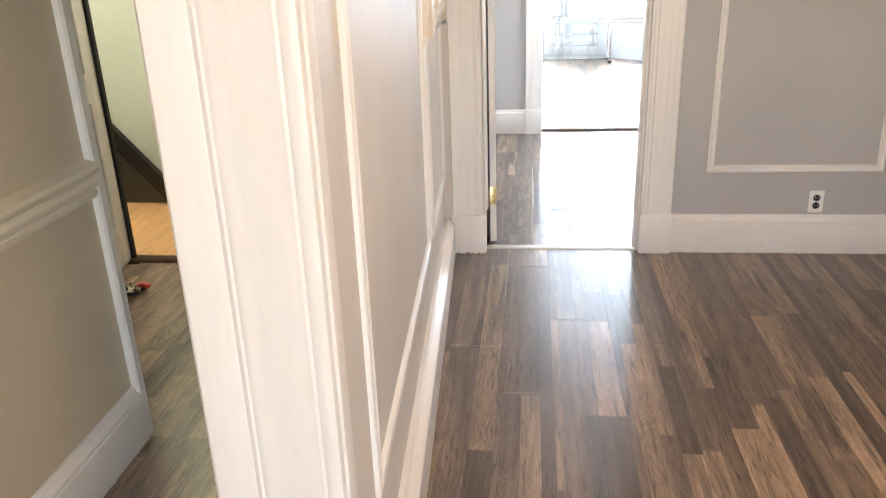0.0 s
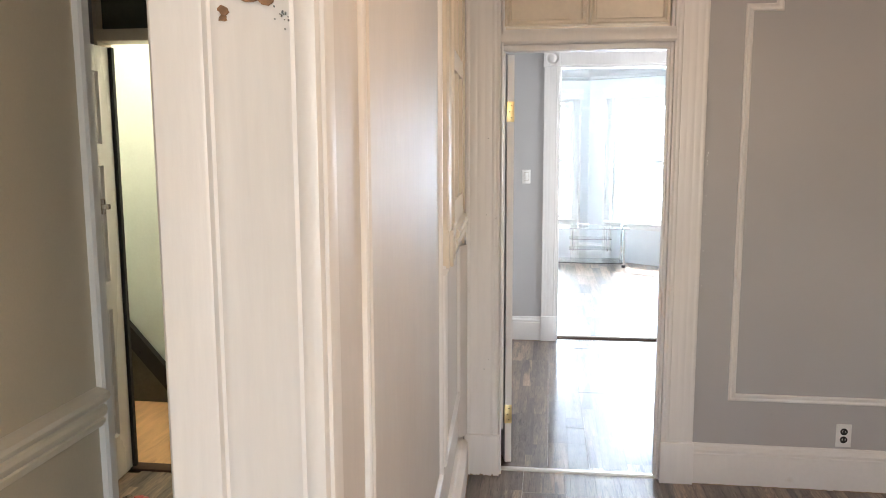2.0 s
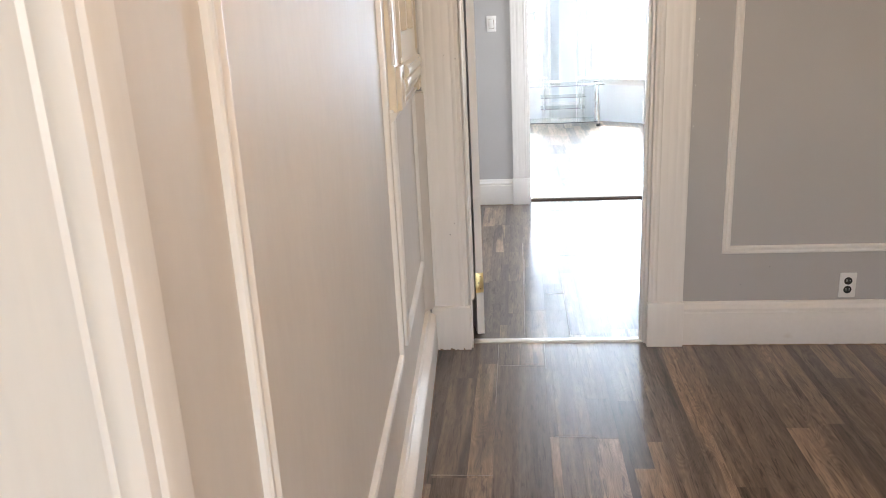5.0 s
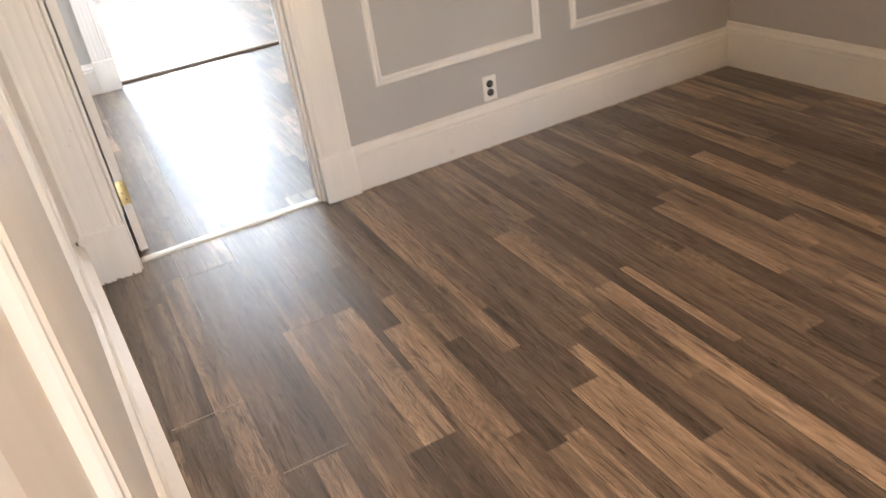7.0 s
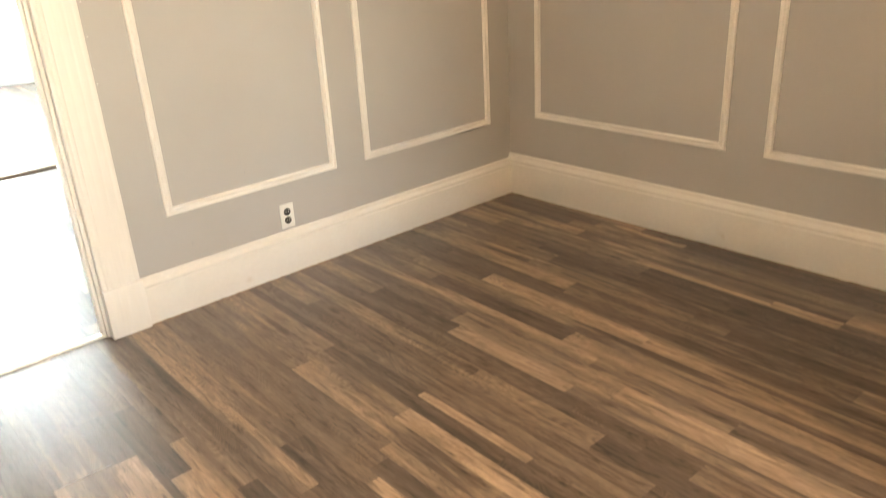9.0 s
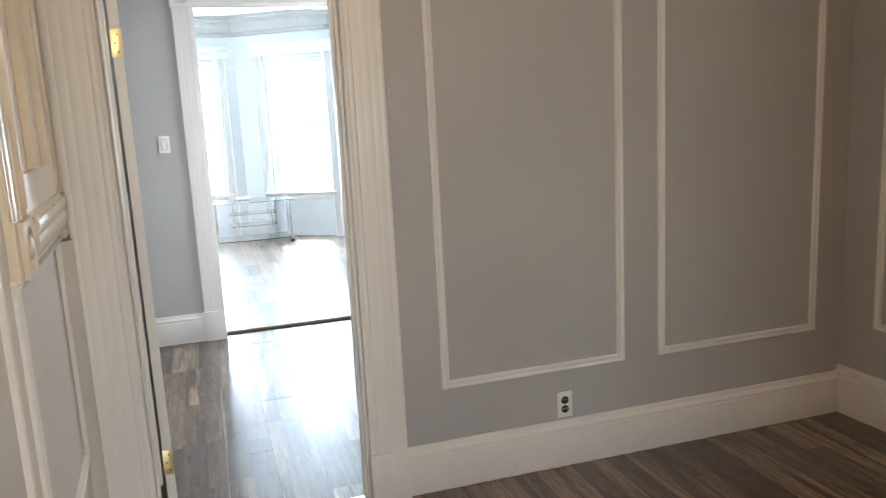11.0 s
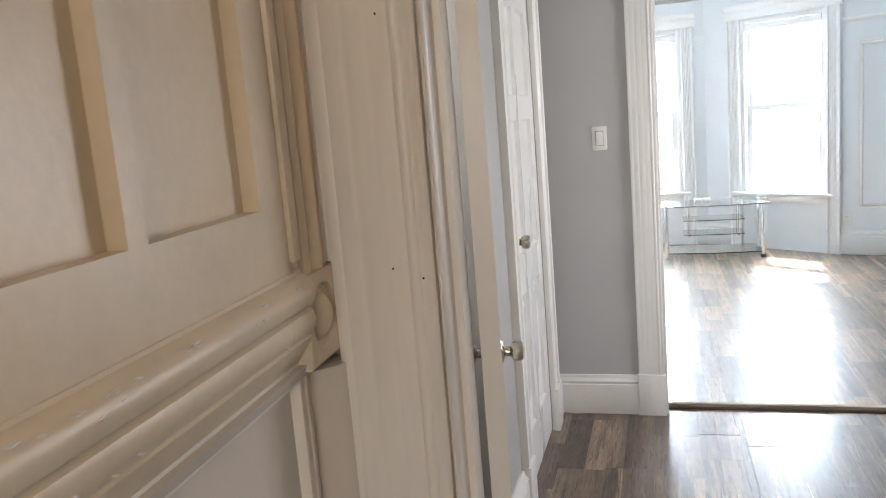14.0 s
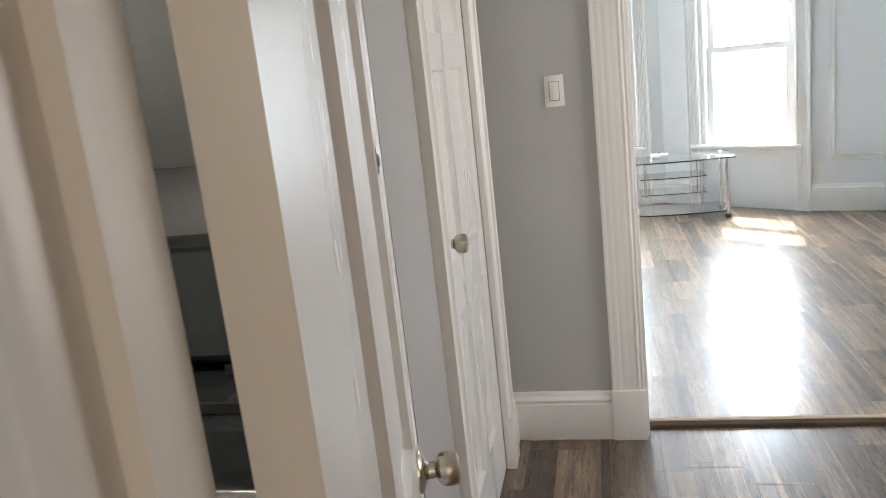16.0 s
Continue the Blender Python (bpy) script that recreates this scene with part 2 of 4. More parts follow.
def part(name, bm, material, parent, label="", m=None):
    ob = new(name, mesh(name, bm, material))
    ob.parent = parent
    if m is not None:
        ob.matrix_basis = m
    return tagged(ob, label)


def box(bm, x0, x1, y0, y1, z0, z1, bevel=0.0):
    vs = [bm.verts.new((x, y, z)) for x in (x0, x1) for y in (y0, y1) for z in (z0, z1)]
    fs = [bm.faces.new([vs[i] for i in q]) for q in ((0, 1, 3, 2), (4, 6, 7, 5), (0, 4, 5, 1), (2, 3, 7, 6), (0, 2, 6, 4), (1, 5, 7, 3))]
    if bevel:
        es = list({e for f in fs for e in f.edges})
        bmesh.ops.bevel(bm, geom=es, offset=bevel, segments=2, profile=0.5, affect="EDGES")
    return bm


def boxes(*items, bevel=0.0):
    bm = bmesh.new()
    for it in items:
        box(bm, *it, bevel=bevel)
    return bm


def extrude(bm, prof, axis, a, b):
    """Closed outline prof, carried along an axis. axis z: prof is (x, y); axis x: prof is (y, z); axis y: (x, z)."""
    def at(p, s):
        return {"z": (p[0], p[1], s), "x": (s, p[0], p[1]), "y": (p[0], s, p[1])}[axis]
    lo = [bm.verts.new(at(p, a)) for p in prof]
    hi = [bm.verts.new(at(p, b)) for p in prof]
    n = len(prof)
    for i in range(n):
        bm.faces.new((lo[i], lo[(i + 1) % n], hi[(i + 1) % n], hi[i]))
    bm.faces.new(lo)
    bm.faces.new(hi)
    return bm


def lathe(bm, prof, m=None, steps=24):
    """prof: (radius, height) turned round z."""
    m = m or Matrix()
    rings = []
    for r, h in prof:
        rings.append([bm.verts.new(m @ Vector((r * math.cos(2 * math.pi * i / steps), r * math.sin(2 * math.pi * i / steps), h))) for i in range(steps)])
    for a, b in zip(rings, rings[1:]):
        for i in range(steps):
            bm.faces.new((a[i], a[(i + 1) % steps], b[(i + 1) % steps], b[i]))
    bm.faces.new(rings[0])
    bm.faces.new(rings[-1])
    return bm


def smooth(ob):
    for p in ob.data.polygons:
        p.use_smooth = True
    return ob


def wall_mesh(length, height, thick, holes=(), z0=0.0, u0=0.0):
    """Slab in x and z, front at y = 0, back at y = thick, with holes (u0, u1, z0, z1) through it."""
    us = sorted({u0, length, *[h[0] for h in holes], *[h[1] for h in holes]})
    zs = sorted({z0, height, *[h[2] for h in holes], *[h[3] for h in holes]})
    us, zs = [u for u in us if u0 <= u <= length], [z for z in zs if z0 <= z <= height]

    def solid(i, j):
        if not (0 <= i < len(us) - 1 and 0 <= j < len(zs) - 1):
            return False
        u, z = (us[i] + us[i + 1]) / 2, (zs[j] + zs[j + 1]) / 2
        return not any(h[0] < u < h[1] and h[2] < z < h[3] for h in holes)
    bm = bmesh.new()
    cache = {}

    def v(i, k, j):
        if (i, k, j) not in cache:
            cache[i, k, j] = bm.verts.new((us[i], thick * k, zs[j]))
        return cache[i, k, j]
    for i in range(len(us) - 1):
        for j in range(len(zs) - 1):
            if not solid(i, j):
                continue
            bm.faces.new((v(i, 0, j), v(i + 1, 0, j), v(i + 1, 0, j + 1), v(i, 0, j + 1)))
            bm.faces.new((v(i, 1, j), v(i, 1, j + 1), v(i + 1, 1, j + 1), v(i + 1, 1, j)))
            if not solid(i - 1, j):
                bm.faces.new((v(i, 0, j), v(i, 0, j + 1), v(i, 1, j + 1), v(i, 1, j)))
            if not solid(i + 1, j):
                bm.faces.new((v(i + 1, 0, j), v(i + 1, 1, j), v(i + 1, 1, j + 1), v(i + 1, 0, j + 1)))
            if not solid(i, j - 1):
                bm.faces.new((v(i, 0, j), v(i, 1, j), v(i + 1, 1, j), v(i + 1, 0, j)))
            if not solid(i, j + 1):
                bm.faces.new((v(i, 0, j + 1), v(i + 1, 0, j + 1), v(i + 1, 1, j + 1), v(i, 1, j + 1)))
    return bm


BEAD = ((0.0, 0.0), (0.0, 0.010), (0.004, 0.014), (0.010, 0.015), (0.014, 0.011), (0.019, 0.009), (0.024, 0.013), (0.030, 0.017), (0.036, 0.016), (0.040, 0.010), (0.042, 0.0))


def ring_moulding(outline, prof=BEAD, k=1.0):
    """Mitred moulding laid on a wall round an anticlockwise outline of (u, z) with right angles; prof: (inwards, proud)."""
    bm = bmesh.new()
    n = len(outline)
    loops = []
    for d, h in prof:
        loop = []
        for i, p in enumerate(outline):
            a, b = Vector(outline[i - 1]), Vector(outline[(i + 1) % n])
            p = Vector(p)
            e1, e2 = (p - a).normalized(), (b - p).normalized()
            q = p + k * d * (Vector((-e1.y, e1.x)) + Vector((-e2.y, e2.x)))
            loop.append(bm.verts.new((q.x, -h * k, q.y)))
        loops.append(loop)
    for a, b in zip(loops, loops[1:]):
        for i in range(n):
            bm.faces.new((a[i], a[(i + 1) % n], b[(i + 1) % n], b[i]))
    return bm


def rect(u0, u1, z0, z1):
    return [(u0, z0), (u1, z0), (u1, z1), (u0, z1)]


def notched(u0, u1, z0, z1, s):
    return [(u0, z0), (u1, z0), (u1, z1 - s), (u1 - s, z1 - s), (u1 - s, z1), (u0 + s, z1), (u0 + s, z1 - s), (u0, z1 - s)]


def reeded(w, deep, flip=False):
    """Outline (x, y) of a Victorian casing w wide: back band, hollow, reeds, inner bead; proud towards -y."""
    f = [(0, 0), (0, deep), (0.012, deep + 0.004), (0.020, deep), (0.022, deep * 0.72), (0.030, deep * 0.62), (0.036, deep * 0.70)]
    a, b = 0.040, w - 0.030
    reeds = 4
    for i in range(reeds):
        s = a + (b - a) * i / reeds
        e = a + (b - a) * (i + 1) / reeds
        for q in (0.0, 0.18, 0.5, 0.82):
            f.append((s + (e - s) * q, deep * (0.66 + 0.24 * math.sin(math.pi * q))))
        f.append((e - 0.0015, deep * 0.60))
    f += [(w - 0.027, deep * 0.62), (w - 0.024, deep * 0.9), (w - 0.016, deep * 1.0), (w - 0.006, deep * 0.92), (w, deep * 0.7), (w, 0)]
    if flip:
        f = [(w - x, y) for x, y in reversed(f)]
    return [(x, -y) for x, y in f]


def broad_casing(w, deep, flip=False):
    """Outline of a wide worn casing: hollow outer edge, flat field with faint reeds, two inner beads."""
    k = w / 0.165
    f = [(0, 0), (0, 0.66), (0.006, 0.74), (0.018, 0.76), (0.021, 0.72), (0.026, 0.77), (0.044, 0.79), (0.052, 0.80), (0.055, 0.77), (0.060, 0.82), (0.076, 0.845), (0.090, 0.835), (0.093, 0.825), (0.096, 0.84),
         (0.112, 0.85), (0.122, 0.84), (0.126, 0.82), (0.129, 0.90), (0.136, 0.97), (0.142, 0.91), (0.145, 0.80), (0.151, 0.80), (0.154, 0.86), (0.160, 0.86), (0.165, 0.74), (0.165, 0)]
    f = [(x * k, (0.82 + (y - 0.82) * 0.55 if y > 0.5 else y) * deep) for x, y in f]
    if flip:
        f = [(w - x, y) for x, y in reversed(f)]
    return [(x, -y) for x, y in f]


SKIRT = ((0.0, 0.0), (-0.026, 0.0), (-0.028, 0.004), (-0.028, 0.155), (-0.024, 0.160), (-0.027, 0.166), (-0.027, 0.174), (-0.021, 0.180), (-0.013, 0.188), (-0.013, 0.197), (-0.009, 0.203), (0.0, 0.203))


def skirting(name, u0, u1, m, material=None, k=1.0, label="", tall=1.0):
    bm = extrude(bmesh.new(), [(y * k, z * tall) for y, z in SKIRT], "x", u0, u1)
    r = random.Random(int(100 * (u0 + 7 * u1)))
    ln = bmesh.new()
    n = max(4, int((u1 - u0) / 0.025))
    for i in range(n):
        a, b = u0 + (u1 - u0) * i / n, u0 + (u1 - u0) * (i + 1) / n
        if r.random() < 0.96:
            d, h = r.uniform(0.0015, 0.004), r.uniform(0.002, 0.0045)
            box(ln, a, b, -0.028 * k - d, -0.026 * k, 0.0, h)
    cl = part("caulk_line", ln, CAULK, None, "brown broken caulk along the floor")
    ob = thing(name, bm, material or BASEW, m, label or "tall white painted baseboard with a moulded cap", "baseboard", "", "structure")
    cl.parent = ob
    return ob


def bullseye_block(bm, u0, u1, z0, z1, deep):
    """Square block with a turned dish and a boss in it, front towards -y."""
    cu, cz, hu, hz, n = (u0 + u1) / 2, (z0 + z1) / 2, (u1 - u0) / 2, (z1 - z0) / 2, 32
    r = min(hu, hz)
    rings = []

    def square(y, inset):
        out = []
        for i in range(n):
            a = 2 * math.pi * i / n
            c, q = math.cos(a), math.sin(a)
            k = 1 / max(abs(c), abs(q))
            out.append(bm.verts.new((cu + c * k * (hu - inset), y, cz + q * k * (hz - inset))))
        return out
    rings += [square(0, 0), square(-deep + 0.003, 0), square(-deep, 0.003)]
    for k, d in ((0.76, 0.0), (0.72, 0.003), (0.69, 0.009), (0.60, 0.012), (0.52, 0.011), (0.48, 0.006), (0.44, 0.002), (0.34, -0.003), (0.20, -0.006), (0.05, -0.007)):
        rings.append([bm.verts.new((cu + r * k * math.cos(2 * math.pi * i / n), -deep + d, cz + r * k * math.sin(2 * math.pi * i / n))) for i in range(n)])
    for a, b in zip(rings, rings[1:]):
        for i in range(n):
            bm.faces.new((a[i], a[(i + 1) % n], b[(i + 1) % n], b[i]))
    bm.faces.new(rings[-1])
    bm.faces.new(rings[0])


def casing_set(name, m, u_in, side, z1, w=0.15, deep=0.045, plinth=0.21, label="", material=None, z0=0.0, prof=None):
    """One upright of a door casing with its plinth block. side -1: it lies to the left of u_in, +1: to the right."""
    ob = base(name, m, label or "white painted reeded door casing on a plinth block", "casing", "", "structure")
    u0 = u_in if side > 0 else u_in - w
    bm = extrude(bmesh.new(), [(u0 + x, y) for x, y in (prof or reeded)(w, deep, flip=side > 0)], "z", z0 + plinth, z1)
    part("upright", bm, material or WHITE, ob)
    bm = boxes((u0 - 0.004, u0 + w + 0.004, -deep - 0.008, 0, z0, z0 + plinth), bevel=0.003)
    part("plinth_block", bm, material or WHITE, ob)
    return ob


def door_leaf(name, width, height, thick, m, panels, material, label, category="door", knob_u=None, knob_z=0.92, both=True, knob_mat=None):
    """Panelled leaf; x from the hinge, y through its thickness, front at y = 0 and back at y = thick."""
    ob = base(name, m, label, category, "", "structure")
    bm = wall_mesh(width, height, thick, panels)
    bmesh.ops.translate(bm, verts=bm.verts, vec=(0, 0, 0.008))
    part("rails_and_stiles", bm, material, ob)
    for p in panels:
        u0, u1, z0, z1 = p[0], p[1], p[2] + 0.008, p[3] + 0.008
        bm = bmesh.new()
        for y, s in ((0.0, 1), (thick, -1)):
            rows = [(0, 0.0), (0.003, 0.009), (0.007, 0.0145), (0.030, 0.0145), (0.048, 0.008), (0.050, 0.008)]
            loops = [[bm.verts.new((x, y + s * d, z)) for x, z in rect(u0 + i, u1 - i, z0 + i, z1 - i)] for i, d in rows]
            for a, b in zip(loops, loops[1:]):
                for i in range(4):
                    bm.faces.new((a[i], a[(i + 1) % 4], b[(i + 1) % 4], b[i]))
            bm.faces.new(loops[-1])
        part("panel", bm, material, ob)
    if knob_u is not None:
        k = part("knob", knob_mesh(), knob_mat or NICKEL, ob, "round satin nickel door knob", pose(knob_u, 0, knob_z, 90, 0, 0))
        smooth(k)
        if both:
            smooth(part("knob", knob_mesh(), knob_mat or NICKEL, ob, "round satin nickel door knob", pose(knob_u, thick, knob_z, -90, 0, 0)))
    return ob


def knob_mesh(k=1.0):
    bm = bmesh.new()
    lathe(bm, [(r * k, h * k) for r, h in ((0.033, 0.0), (0.033, 0.003), (0.028, 0.008), (0.016, 0.012), (0.013, 0.016), (0.013, 0.026), (0.017, 0.029), (0.024, 0.034),
               (0.0265, 0.042), (0.0265, 0.052), (0.024, 0.060), (0.018, 0.063), (0.001, 0.064))])
    return bm


def hinge(parent, m):
    bm = boxes((-0.019, 0.019, -0.002, 0.0, -0.049, 0.049), bevel=0.0006)
    h = part("hinge", bm, BRASS, parent, "bright brass butt hinge", m)
    bm = bmesh.new()
    for z in (-0.03, 0.0, 0.03):
        lathe(bm, [(0.003, 0), (0.003, 0.001), (0.0005, 0.0012)], Matrix.Translation((0.004 if z else -0.005, -0.002, z)) @ pose(0, 0, 0, 90), 8)
    part("screws", bm, SLOT, h)
    return h


def wallplate(name, m, kind):
    """Duplex outlet or rocker switch, flat on a wall, front towards -y."""
    lab = "white duplex wall outlet with dark sockets" if kind == "outlet" else "white rocker light switch on the grey wall"
    if kind == "outlet_white":
        lab = "white duplex wall outlet above the baseboard"
    ob = base(name, m, lab, "outlet" if "outlet" in kind else "switch")
    part("plate", boxes((-0.035, 0.035, -0.006, 0, -0.057, 0.057), bevel=0.003), PLASTIC, ob)
    if "outlet" in kind:
        for z in (-0.020, 0.020):
            bm = bmesh.new()
            lathe(bm, [(0.017, 0.0), (0.017, 0.002), (0.0165, 0.0028)], pose(0, -0.0055, z, 90), 20)
            s = part("socket", bm, SLOT if kind == "outlet" else PLASTIC, ob)
            part("slot", boxes((-0.0075, -0.0055, -0.0092, -0.0082, z - 0.002, z + 0.007), (0.0055, 0.0075, -0.0092, -0.0082, z - 0.002, z + 0.006)), PLASTIC if kind == "outlet" else SLOT, ob)
    else:
        part("rocker", boxes((-0.0165, 0.0165, -0.0105, -0.005, -0.033, 0.033), bevel=0.002), PLASTIC, ob)
        part("gap", boxes((-0.0185, 0.0185, -0.0066, -0.005, -0.035, 0.035)), CAULK, ob)
    return ob


def nail_holes(parent, spots, r=0.0018):
    """Small dark holes on a front face: (u, z, proud)."""
    bm = bmesh.new()
    for u, z, d in spots:
        lathe(bm, [(r, 0.0), (r * 0.9, 0.0008), (r * 0.4, 0.001)], pose(u, -d, z, 90), 8)
    return part("nail_hole", bm, SLOT, parent, "small dark nail holes")


# ---- plan ----
H = 2.85
YA = 3.75
# partition between room and hall: x runs along it, front to the room
PART = pose(-0.375, 1.2, 0, 0, 0, 90 + math.degrees(math.atan(0.0496)))
WA = pose(0, YA, 0)
RW = pose(2.805, YA, 0, 0, 0, -90 + 3.0)
MIDL = pose(-0.52, 0, 0, 0, 0, 90)
MW = pose(0, 6.46, 0)
DOOR_W = (-0.300, 0.50)

# ---- structure: floor slabs and ceilings ----
thing("ground", boxes((-600, 600, -300, 900, -4.6, -4.5)), EARTH, None, "grey street ground far below the windows", "ground", "", "structure")
thing("subfloor", boxes((-3.4, 3.6, -3.0, 12.2, -0.14, -0.012)), SUB, None, "dark underlay beneath the laminate floor", "floor", "", "structure")
thing("ceiling", boxes((-3.4, 3.6, -3.0, 6.55, H, H + 0.15)), CEIL, None, "plain white plaster ceiling", "ceiling", "", "structure")
thing("ceiling_living", extrude(bmesh.new(), [(-2.05, 6.55), (2.5, 6.55), (2.5, 10.30), (1.66, 10.64), (0.58, 11.44), (-0.92, 11.44), (-2.05, 10.6)], "z", 2.76, 2.9), CEIL, None, "white plaster ceiling of the living room", "ceiling", "", "structure")

# far wall of the room with the doorway
u0, u1 = DOOR_W
w = thing("wall_north", wall_mesh(3.0, H, 0.088, [(u0, u1, -1, 2.56)], 0, -0.52), GREY, WA, "grey painted wall with white panel mouldings", "wall", "", "structure")
for a, b in ((0.812, 1.642), (1.808, 2.648)):
    part("panel_moulding", ring_moulding(notched(a, b, 0.425, 2.42, 0.13), k=0.82), WHITE, w, "white panel moulding with notched corners")
skirting("baseboard", 0.655, 2.83, WA)
nail_holes(casing_set("door_casing", WA, u0, -1, 2.62, 0.165, 0.055, prof=broad_casing), [(-0.363, 1.322, 0.0462), (-0.317, 1.306, 0.0455), (-0.355, 1.69, 0.0465), (-0.372, 0.55, 0.0463), (-0.35, 0.60, 0.0465)])
casing_set("door_casing", WA, u1, 1, 2.62, 0.15, 0.035, prof=broad_casing)
nail_holes(w, [(1.02, 0.36, 0.0), (1.18, 0.52, 0.0), (0.90, 0.28, 0.0)])
bm = bmesh.new()
rf = random.Random(8)
for i in range(12):
    z, q = rf.choice((rf.uniform(0.95, 1.35), rf.uniform(1.4, 1.8))), rf.uniform(0.002, 0.005)
    x = 0.664 + rf.uniform(0, 0.006)
    box(bm, x, x + q * 0.7, -0.0012, 0.0, z, z + q * rf.uniform(1, 2.5))
part("paint_fleck", bm, BRIGHT, w, "small white paint flecks beside the casing")
# chipped foot of the casing beside the hinges
rc = random.Random(21)
ob = base("chipped_casing_foot", WA, "chipped brown patches at the foot of the door casing", "paint chips", "", "structure")
bm = bmesh.new()
x = -0.468
while x < -0.305:
    q, h = rc.uniform(0.008, 0.022), rc.uniform(0.003, 0.012)
    extrude(bm, [(x, 0.0), (x + q, 0.0), (x + q * rc.uniform(0.6, 0.9), h * rc.uniform(0.4, 0.9)), (x + q * rc.uniform(0.2, 0.5), h)], "y", -0.0645, -0.0625)
    x += q + rc.uniform(0.002, 0.02)
part("patches", bm, CAULK, ob)
# lining, transom bar and panel over the door
lin = base("door_lining", WA, "white painted door lining with stops", "door frame", "", "structure")
JP = [(0, -0.03), (0.004, -0.038), (0.009, -0.040), (0.013, -0.034), (0.013, -0.022), (0.008, -0.012), (0.003, -0.004), (0.003, 0.030), (0.006, 0.036), (0.018, 0.038), (0.018, 0.080), (0, 0.088)]
part("jamb", extrude(bmesh.new(), [(u0 + x, y) for x, y in JP], "z", 0.21, 2.56), WHITE, lin)
part("jamb_foot", extrude(bmesh.new(), [(u0 + x * (1 if y < 0.03 else 0.35), y) for x, y in JP], "z", 0.0, 0.209), WHITE, lin, "broken foot of the jamb")
part("jamb", boxes((u1 - 0.014, u1, 0.0, 0.095, 0, 2.56), (u1 - 0.026, u1 - 0.014, 0.02, 0.060, 0, 2.10), bevel=0.002), WHITE, lin)
part("head", boxes((u0 + 0.012, u1 - 0.014, 0.0, 0.092, 2.10, 2.13), bevel=0.002), WHITE, lin)
bm = extrude(bmesh.new(), [(0.01, 2.125), (-0.035, 2.13), (-0.042, 2.14), (-0.042, 2.168), (-0.036, 2.178), (-0.03, 2.195), (0.01, 2.20)], "x", u0 - 0.004, u1 + 0.004)
part("transom_bar", bm, WHITE, lin)
part("transom_panel", boxes((u0 + 0.012, u1 - 0.014, 0.045, 0.065, 2.2, 2.56)), CREAM, lin, "cream painted transom panel")
for a, b in ((u0 + 0.014, 0.108), (0.112, u1 - 0.016)):
    part("transom_moulding", ring_moulding(rect(a, b, 2.215, 2.555), k=0.8), CREAM, lin, m=pose(0, 0.045, 0))
thing("door_casing_head", extrude(bmesh.new(), [(0, 2.62), (-0.05, 2.62), (-0.055, 2.64), (-0.05, 2.74), (-0.065, 2.75), (-0.07, 2.77), (0, 2.77)], "x", u0 - 0.15, u1 + 0.155), WHITE, WA,
      "white moulded head casing over the doorway", "casing", "", "structure")
thing("threshold", extrude(bmesh.new(), [(0.012, -0.01), (0.012, 0.004), (0.02, 0.008), (0.048, 0.008), (0.056, 0.004), (0.056, -0.01)], "x", u0 + 0.012, u1 - 0.014), ALU, WA,
      "worn pale metal threshold strip in the doorway", "threshold", "", "structure")

# side wall of the room
w = thing("wall_east", wall_mesh(3.2, H, 0.13, (), 0, -0.12), GREY, RW, "grey painted wall with white panel mouldings", "wall", "", "structure")
for a, b in ((0.185, 1.27), (1.445, 2.45)):
    part("panel_moulding", ring_moulding(notched(a, b, 0.455, 2.42, 0.13), k=0.82), WHITE, w, "white panel moulding with notched corners")
skirting("baseboard", -0.02, 2.72, RW, tall=1.14)

# wall beside the wide opening, unseen side
thing("wall_south", wall_mesh(3.0, H, 0.1, [(-0.33, 1.66, -1, 2.5)], 0, -0.33), GREY, pose(0, 0.98, 0), "grey wall with the wide cased opening", "wall", "", "structure")

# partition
w = thing("wall_partition", wall_mesh(2.52, H, 0.19, (), 0, -0.225), LILAC, PART, "glossy pale grey painted partition wall", "wall", "", "structure")
part("panel_moulding", ring_moulding(rect(-0.008, 1.452, 0.44, 2.5), k=0.85), WHITE, w, "white painted panel moulding")
part("panel_moulding", ring_moulding(rect(1.585, 2.425, 0.43, 1.215), k=0.9), WHITE, w, "white painted panel moulding")
skirting("baseboard", -0.215, 2.49, PART, k=1.7)
# cased end of the partition, facing the hall
END = pose(-0.5955, 0.955, 0) @ Matrix.Diagonal((1.055, 1, 1, 1))
ob = base("opening_casing", END, "white painted casing on the partition end with worn grooves", "casing", "", "structure")
f = [(0, 0), (0, 0.014), (0.006, 0.02), (0.069, 0.02), (0.073, 0.0170), (0.077, 0.021), (0.081, 0.024), (0.085, 0.0195), (0.089, 0.022),
     (0.096, 0.025), (0.104, 0.021), (0.122, 0.0235), (0.140, 0.021), (0.158, 0.0235), (0.176, 0.021), (0.186, 0.024), (0.191, 0.0195), (0.196, 0.025), (0.208, 0.027), (0.217, 0.022), (0.220, 0.012), (0.220, 0)]
part("upright", extrude(bmesh.new(), [(x, -(0.021 + (y - 0.021) * 0.6 if y > 0.015 else y)) for x, y in f], "z", 0.0, H), WHITE, ob)
part("edge_bead", extrude(bmesh.new(), [(0.2205, -0.012), (0.225, -0.008), (0.227, 0.0), (0.227, 0.03), (0.2205, 0.034)], "z", 0.0, H), WHITE, ob)
rng = random.Random(4)
bm = bmesh.new()
